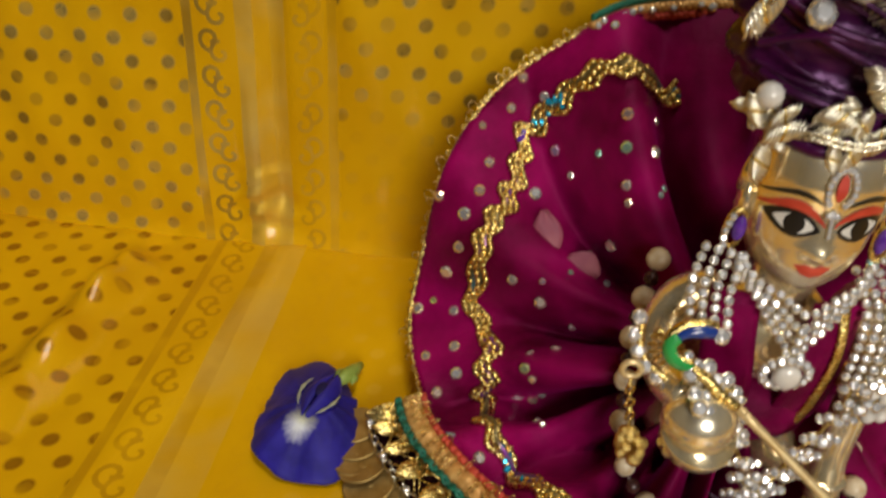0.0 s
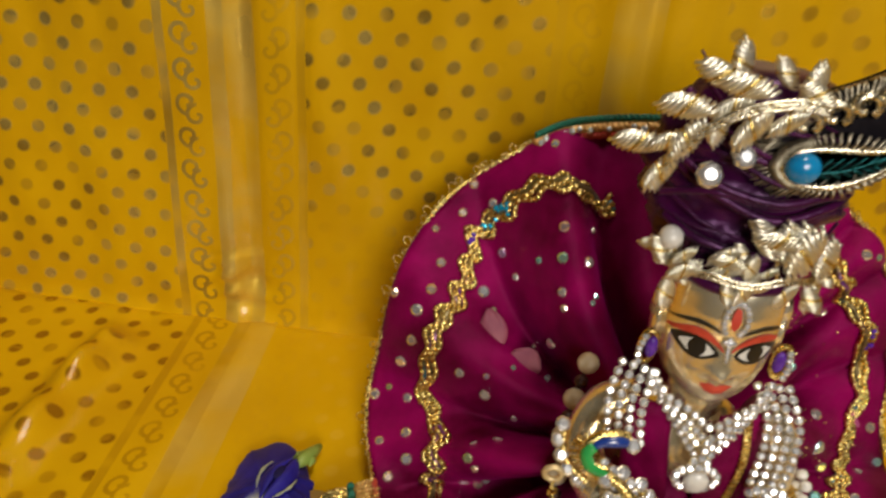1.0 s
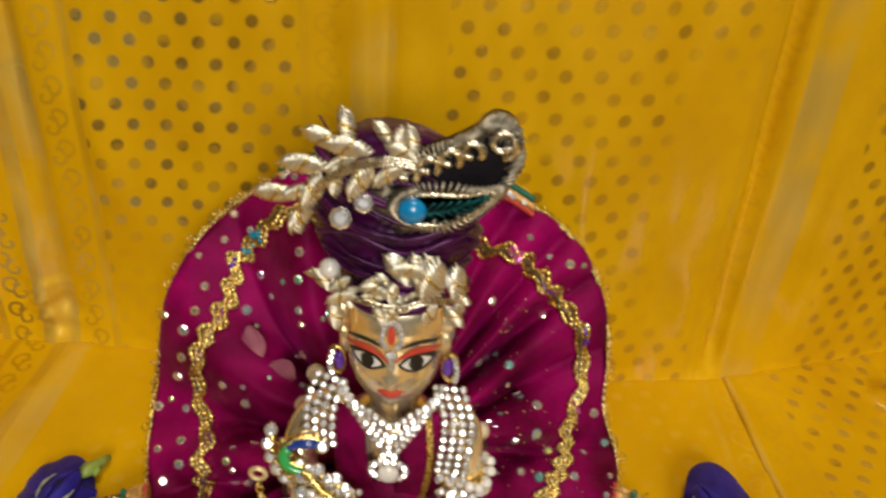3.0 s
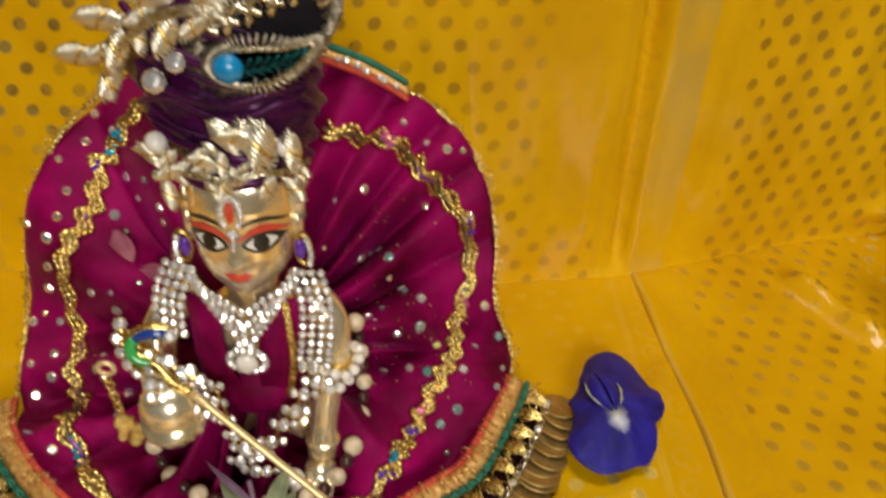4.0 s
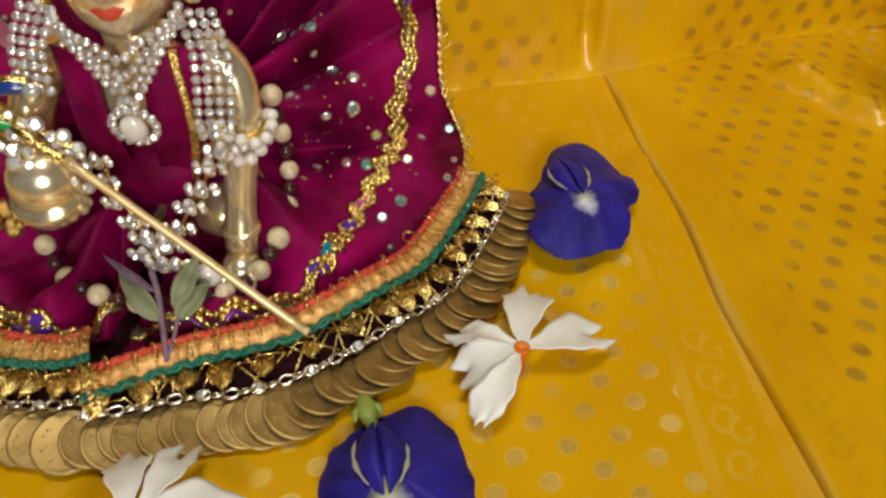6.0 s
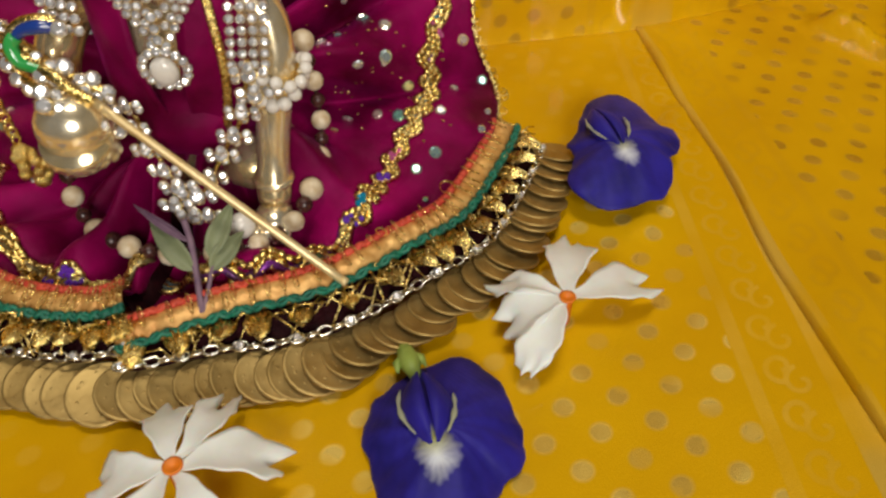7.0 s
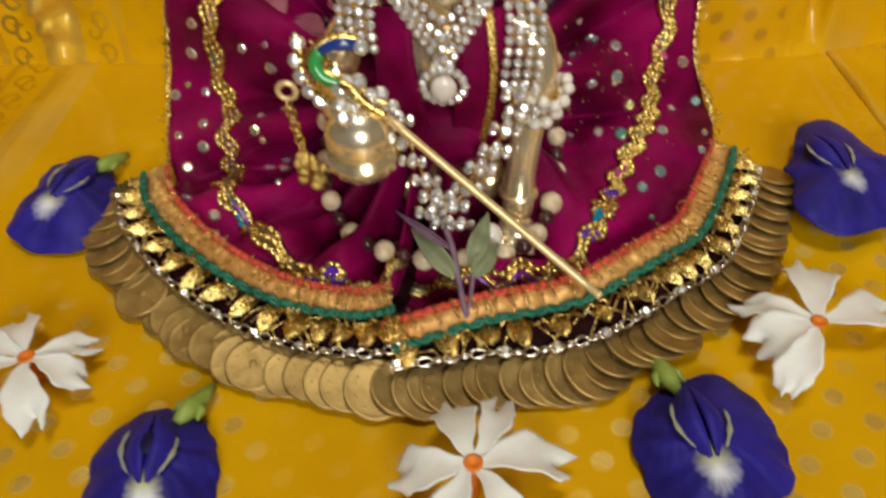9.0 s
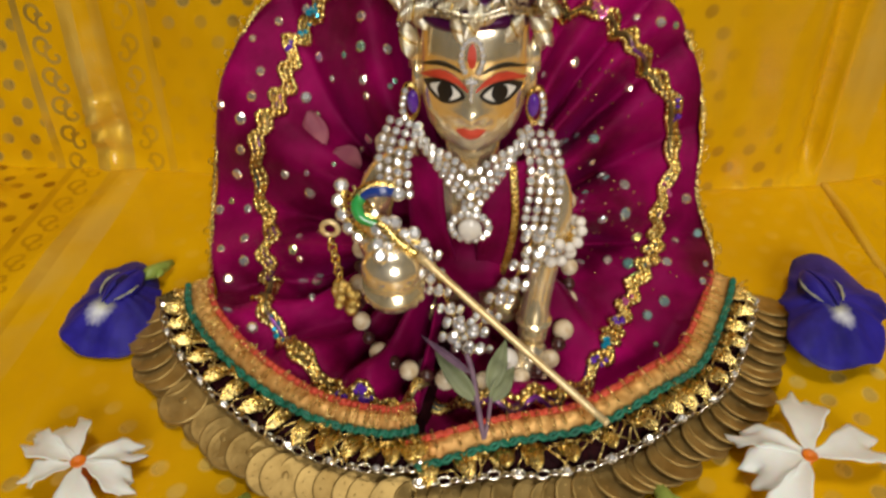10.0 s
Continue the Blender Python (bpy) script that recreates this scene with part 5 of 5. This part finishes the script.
# paisley feather brooch
SHIFT = Vector((0.05, 0.62, 0.12))
brooch = bmesh.new()
edge = spline([(-0.75, 0.75, 13.85), (-0.2, 0.7, 13.2), (0.7, 0.65, 13.15), (1.7, 0.65, 13.55), (2.6, 0.75, 14.35), (3.0, 0.9, 15.3), (2.75, 1.0, 16.15), (2.2, 1.0, 16.35), (1.75, 0.95, 15.95), (1.1, 0.85, 15.6), (0.2, 0.75, 15.2), (-0.5, 0.72, 14.55)], 96, closed=True)
edge = [p + SHIFT for p in edge]
centre = Vector((1.2, 0.8, 14.3)) + SHIFT
ring2 = [p.lerp(centre, 0.3) + Vector((0, -0.16, 0)) for p in edge]
vs = [[brooch.verts.new(p) for p in row] for row in ([p + Vector((0, 0.3, 0)) for p in edge], edge, ring2)]
for a, b in zip(vs, vs[1:]):
    for j in range(96):
        brooch.faces.new((a[j], a[(j + 1) % 96], b[(j + 1) % 96], b[j]))
brooch.faces.new(vs[0][::-1])
brooch.faces.new(vs[-1])
pad = part("paisley_brooch", brooch, BLACK_FELT, turban, "black felt paisley brooch bound in zari wire")
eye_edge = spline([(-0.05, 0, 13.75), (0.35, 0, 13.45), (1.1, 0, 13.45), (1.9, 0, 13.9), (2.35, 0, 14.5), (1.6, 0, 14.35), (0.7, 0, 14.3), (0.15, 0, 14.15)], 60, closed=True)
eye_edge = [Vector((p.x, 0.50, p.z)) for p in eye_edge]
bm = bmesh.new()
for i in range(96):
    p, q = edge[i], ring2[i]
    tube(bm, [p + Vector((0, 0.12, 0)), p + (p - centre).normalized() * (0.04 + jitter(0.06)) + Vector((0, -0.12 + jitter(0.05), 0)), p.lerp(q, 0.5) + Vector((0, -0.1, 0)), p.lerp(q, 0.85 + jitter(0.2)) + Vector((0.05 + jitter(0.05), -0.03, 0.03 + jitter(0.05)))], 0.036 + jitter(0.008), 4)
for i in range(60):
    p = eye_edge[i] + SHIFT
    away = (p - Vector((1.1, p.y, 13.95)) - SHIFT * 0).normalized()
    tube(bm, [p + Vector((0, 0.02, 0)), p + away * 0.14 + Vector((0.02, -0.12, 0.03)), p + away * 0.32 + Vector((0.05, 0.0, 0.05))], 0.045, 4)
part("wire_binding", bm, ANTIQUE, pad, "dull gold wire stitched edge", kind="stuff")
bm = bmesh.new()
bm.faces.new([bm.verts.new(p) for p in eye_edge])
bmesh.ops.solidify(bm, geom=bm.faces[:], thickness=0.05)
bm.transform(Matrix.Translation(SHIFT))
part("feather_eye", bm, DARK_FELT, pad, "dark green feather eye")
bm = bmesh.new()
tube(bm, [p + Vector((0, -0.05, 0)) for p in eye_edge], 0.075, 6, closed=True)
for i in range(4):
    c = Vector((0.15 + 0.52 * i, 0.52, 14.82 + 0.24 * i))
    tube(bm, [c + Vector((0.28 * math.cos(q) * (1 - q / 12), 0, 0.25 * math.sin(q) * (1 - q / 12))) for q in steps(-0.8, 5.0, 14)], 0.11, 5)
tube(bm, [Vector((2.45 + 0.35 * math.cos(q) * (1 - q / 11), 0.62, 15.75 + 0.35 * math.sin(q) * (1 - q / 11))) for q in steps(-1.5, 6.0, 18)], 0.10, 5)
bm.transform(Matrix.Translation(SHIFT))
part("gold_scroll", bm, PALE_GOLD, pad)
bm = bmesh.new()
tube(bm, spline([(0.5, 0.44, 13.75), (1.2, 0.44, 13.85), (2.2, 0.44, 14.4)], 16), 0.03, 4)
for i in range(7):
    t = 0.65 + 0.22 * i
    tube(bm, [Vector((t, 0.44, 13.78 + 0.05 * i)), Vector((t + 0.25, 0.43, 14.1 + 0.04 * i))], 0.025, 4)
    tube(bm, [Vector((t, 0.44, 13.78 + 0.05 * i)), Vector((t + 0.3, 0.43, 13.62 + 0.07 * i))], 0.025, 4)
bm.transform(Matrix.Translation(SHIFT))
part("feather_barb", bm, TEAL_WIRE, pad, "teal stitched feather barbs")
bm = bmesh.new()
ball(bm, (0.33, 0.36, 13.85), (0.38, 0.3, 0.36), 12, 18)
bm.transform(Matrix.Translation(SHIFT))
part("turquoise_bead", bm, TURQUOISE, pad, "glossy turquoise blue bead")


# ---------------------------------------------------------------- sprig
sprig = thing("tulsi_sprig", 0.65, -3.6, 1.1, "small green and purple tulsi sprig laid against the skirt", "sprig")
bm = bmesh.new()
tube(bm, spline([(0.68, -3.95, 1.15), (0.5, -3.2, 1.5), (0.3, -2.4, 2.0), (0.1, -1.9, 2.3)], 20), 0.085, 7)
tube(bm, spline([(0.72, -3.9, 1.2), (0.8, -3.2, 1.5), (0.85, -2.3, 1.9)], 14), 0.06, 6)
part("stem", bm, LEAF_PURPLE, sprig)


def tulsi_leaf(base, tip, width, material, up):
    base, tip, up = Vector(base), Vector(tip), Vector(up)
    way = tip - base
    side = way.cross(up).normalized()
    rows = [[base + way * t + side * (width * math.sin(math.pi * t ** 0.75) * w) + up * (0.12 * math.sin(math.pi * t) - 0.12 * abs(w) * (0 if t in (0, 1) else 1) * -1) for w in steps(-1, 1, 6)] for t in steps(0.0, 1, 10)]
    bm = bmesh.new()
    thick_sheet(bm, rows, up * -0.04)
    part("leaf", bm, material, sprig)


tulsi_leaf((0.4, -3.0, 1.6), (-0.85, -1.65, 2.1), 0.27, LEAF, (0.1, -0.7, 0.7))
tulsi_leaf((0.75, -2.7, 1.75), (1.2, -1.2, 2.3), 0.27, LEAF, (0.1, -0.7, 0.7))
tulsi_leaf((0.8, -3.0, 1.6), (1.45, -1.75, 1.75), 0.27, LEAF, (0.2, -0.6, 0.8))
tulsi_leaf((0.3, -2.4, 2.0), (-1.3, -1.25, 2.35), 0.11, LEAF_PURPLE, (0, -0.7, 0.7))


# ---------------------------------------------------------------- flowers on the cloth
def pea_flower(x, y, mouth, throat, stem, shape, label, hollow=False, dome=0.75, lift=0.0):
    """A butterfly pea flower lying face up: a broad banner petal whose edge wanders by the waves of shape,
    two puffed wing petals with pale margins over a pale throat, and a green calyx where its stem shows."""
    base = thing("pea_flower", x, y, 0, label, "flower", "blue pea flowers on the cloth")
    r = random.Random(int(x * 100))
    ph = r.random() * 6
    mouth, throat, middle = Vector((*mouth, 0)), Vector((*throat, 0)), Vector((x, y, 0))
    along = (throat - mouth).normalized()
    side = Vector((-along.y, along.x, 0))

    def edge(q):
        out = shape[0]
        for k in range(1, len(shape) // 2 + 1):
            out += shape[2 * k - 1] * math.cos(k * q) + shape[2 * k] * math.sin(k * q)
        return out + 0.03 * math.sin(11 * q + ph) + 0.02 * math.sin(19 * q + 2 * ph)

    def height(q, t):
        rise = dome * (1 - t ** 2.2) + 0.18
        wave = 0.10 * math.sin(3 * q + ph) + 0.07 * math.sin(7 * q + 2 * ph)
        return lift + max(rise + wave * t * t + 0.03 * math.sin(16 * q + 5 * t) * t, 0.07)

    bm = bmesh.new()
    rings = []
    for t in steps(0.04, 1, 16):
        rings.append([middle + Vector((math.cos(q) * edge(q) * t, math.sin(q) * edge(q) * t, height(q, t))) for q in steps(0, 6.2832 * 63 / 64, 63)])
    front = [[bm.verts.new(p) for p in row] for row in rings]
    back = [[bm.verts.new(p - Vector((0, 0, 0.04))) for p in row] for row in rings]
    for rows in (front, back):
        bm.faces.new(rows[0])
        for a, b in zip(rows, rows[1:]):
            for j in range(64):
                bm.faces.new((a[j], a[(j + 1) % 64], b[(j + 1) % 64], b[j]))
    for j in range(64):
        bm.faces.new((front[-1][j], front[-1][(j + 1) % 64], back[-1][(j + 1) % 64], back[-1][j]))
    flat = lambda c: ((Vector((c.x, c.y, 0)) - throat).dot(side) / 4.4, 0.55 + (Vector((c.x, c.y, 0)) - throat).dot(along) / 5.2)
    uv_by(bm, flat)
    part("banner_petal", bm, PEA, base)
    top = dome + 0.2 + lift
    length = (throat - mouth).length

    def at(a, b, z):
        """a across, b along from the mouth to the throat, z over the cloth."""
        return mouth + side * a + along * b + Vector((0, 0, z))

    for sign in (-1, 1):
        bm = bmesh.new()
        rows = []
        for t in steps(0, 1, 12):
            puff = math.sin(math.pi * (0.08 + 0.86 * t))
            rows.append([at(sign * (0.04 + 0.52 * puff * w), -0.75 + (length + 0.55) * t, top + 0.30 * puff * math.sin(math.pi * (0.25 + 0.7 * w)) - 0.12 * w) for w in steps(0, 1, 8)])
        thick_sheet(bm, rows, (0, 0, -0.05))
        uv_by(bm, lambda c: (0.9, 0.9))
        part("wing_petal", bm, PEA, base)
        bm = bmesh.new()
        first, last = (0.42, 0.92) if sign > 0 else (0.25, 0.88)
        line = [at(sign * (0.10 + 0.50 * math.sin(math.pi * (0.08 + 0.86 * t))), -0.75 + (length + 0.55) * t, top + 0.04 + 0.06 * math.sin(math.pi * t)) for t in steps(first, last, 12)]
        tube(bm, line, [0.012 + 0.06 * math.sin(math.pi * i / 12) ** 0.7 * (0.7 + 0.3 * math.sin(i * 1.3 + ph)) for i in range(13)], 8, flat=0.4)
        part("pale_rim", bm, PALE_RIM, base, "pale greenish petal rim")
    if hollow:
        bm = bmesh.new()
        ball(bm, at(0.0, 0.1, top + 0.18), (0.26, 0.30, 0.09), 8, 14)
        part("keel", bm, PEA_DARK, base, "dark blue keel in the flower's mouth")
    if stem is None:
        # the flower stands on its calyx
        bm = bmesh.new()
        tube(bm, [middle + Vector((0, 0, 0.05)), middle + Vector((0.05, 0.05, 0.3)), middle + Vector((0, 0, dome + lift))], [0.14, 0.24, 0.16], 10)
        part("calyx", bm, CALYX, base, "green calyx under the petals")
        return
    stem = Vector((*stem, 0))
    out = (stem - mouth).normalized()
    bm = bmesh.new()
    tube(bm, [stem - out * 0.7 + Vector((0, 0, 0.62)), stem - out * 0.2 + Vector((0, 0, 0.5)), stem + out * 0.25 + Vector((0, 0, 0.36)), stem + out * 0.7 + Vector((0, 0, 0.24))], [0.12, 0.26, 0.22, 0.12], 10)
    turn = Vector((-out.y, out.x, 0))
    for sign in (-1, 1):
        tube(bm, [stem + out * 0.1 + Vector((0, 0, 0.44)), stem - out * 0.15 + turn * (sign * 0.3) + Vector((0, 0, 0.48)), stem - out * 0.4 + turn * (sign * 0.34) + Vector((0, 0, 0.5))], [0.14, 0.12, 0.03], 7)
    part("calyx", bm, CALYX, base, "green calyx and short stem")


pea_flower(6.28, -7.16, (5.9, -6.5), (6.1, -7.75), (5.5, -4.95), (1.94, -0.06, 0.08, -0.28, 0.09, 0.06, 0.05, 0.09, -0.1, 0.0, -0.02), "blue butterfly pea flower lying open in front of the skirt")
pea_flower(11.91, 2.48, (11.55, 3.1), (11.9, 1.85), None, (2.1, 0.17, 0.02, -0.54, 0.33, 0.04, -0.05, 0.06, -0.07, 0.05, 0.17), "squarish blue butterfly pea flower beside the coin fringe", dome=0.6, lift=0.5)
pea_flower(-12.11, 1.61, (-11.8, 1.95), (-12.2, 0.75), (-11.3, 3.3), (1.91, -0.04, -0.21, -0.4, -0.18, 0.0, -0.09, -0.02, 0.05, -0.02, 0.05), "half-folded blue butterfly pea flower beside the skirt", True)
pea_flower(-6.16, -7.96, (-6.2, -7.6), (-6.05, -8.75), (-5.75, -6.2), (1.74, -0.1, -0.19, -0.25, -0.12, -0.04, 0.01, 0.01, 0.05, 0.03, 0.01), "blue butterfly pea flower with dark pleated throat", True)


def jasmine(x, y, z, petals, label):
    """A night jasmine flower: white petals with notched tips round an orange tube."""
    base = thing("jasmine_flower", x, y, 0, label, "flower", "white jasmine flowers on the cloth")
    r = random.Random(int(x * 77))
    for angle, length, width in petals:
        bm = bmesh.new()
        m = Matrix.Translation((x, y, z)) @ Matrix.Rotation(radians(angle), 4, "Z")
        rows = []
        bend, twist, lobe = r.uniform(-0.25, 0.25), r.uniform(-0.2, 0.2), r.uniform(-0.25, 0.25)
        for t in steps(0, 1, 14):
            half = 0.88 * width * (0.16 + 0.84 * math.sin(math.pi * 0.5 * min(1, t * 1.35)) ** 1.3) * (1 - 0.55 * max(0, t - 0.78) * 3)
            row = []
            for w in steps(-1, 1, 10):
                cut = (0.30 * bell(w, lobe, 0.28) + 0.22 * w * w + 0.10 * math.sin(4 * w + angle) + 0.03 * math.sin(17 * w + 2 * angle)) * max(0, t - 0.6) * 2.5
                px = length * t * (1 - cut * 0.7) + 0.1
                py = half * w * (1 + 0.10 * math.sin(7 * t + angle + 2 * w)) + bend * t * t + 0.03 * math.sin(19 * t + angle)
                pz = 0.10 * math.sin(math.pi * t) - 0.5 * (z - 0.12) * t * t + 0.08 * w * w * math.sin(3 * t) + twist * w * t * 0.3
                row.append(m @ Vector((px, py, max(pz, 0.08 - z))))
            rows.append(row)
        thick_sheet(bm, rows, (0, 0, -0.03))
        part("petal", bm, WHITE_PETAL, base)
    bm = bmesh.new()
    lathe(bm, ((0.13, -z + 0.1), (0.14, -0.1), (0.19, 0.0), (0.21, 0.05), (0.16, 0.06), (0.07, -0.02)), 14, m=Matrix.Translation((x, y, z)))
    part("tube", bm, ORANGE_TUBE, base, "orange flower tube")


jasmine(0.93, -8.1, 1.3, ((112, 2.0, 0.60), (64, 2.1, 0.46), (16, 2.15, 0.70), (-52, 2.15, 0.52), (-116, 2.2, 0.58), (186, 1.75, 0.64)), "white night jasmine flower with six petals on the cloth")
jasmine(9.4, -3.7, 0.95, ((80, 2.6, 0.78), (20, 2.45, 0.72), (-122, 2.35, 0.55), (148, 1.95, 0.5), (196, 1.7, 0.8)), "white night jasmine flower with ragged petals on the cloth")
jasmine(-10.1, -5.3, 0.95, ((126, 1.9, 0.6), (160, 2.2, 0.55), (20, 1.55, 0.42), (-14, 1.65, 0.5), (-74, 1.95, 0.6), (206, 1.55, 0.45)), "white night jasmine flower beside the coin fringe")

# ---------------------------------------------------------------- grey thing beyond the cloth
cover = thing("grey_box", 28.5, 4.5, 0.3, "plain grey plastic box standing on the cloth", "box")
bm = bmesh.new()
bmesh.ops.create_cube(bm, size=1.0, matrix=Matrix.Translation((28.6, 4.6, 1.2)) @ Matrix.Diagonal((7.2, 5.6, 1.9, 1)))
bmesh.ops.bevel(bm, geom=bm.edges[:], offset=0.3, segments=4, affect="EDGES")
part("body", bm, GREY_COVER, cover)
bm = bmesh.new()
bmesh.ops.create_cube(bm, size=1.0, matrix=Matrix.Translation((28.6, 4.6, 2.3)) @ Matrix.Diagonal((7.5, 5.9, 0.35, 1)))
bmesh.ops.bevel(bm, geom=bm.edges[:], offset=0.15, segments=3, affect="EDGES")
part("lid", bm, GREY_COVER, cover)
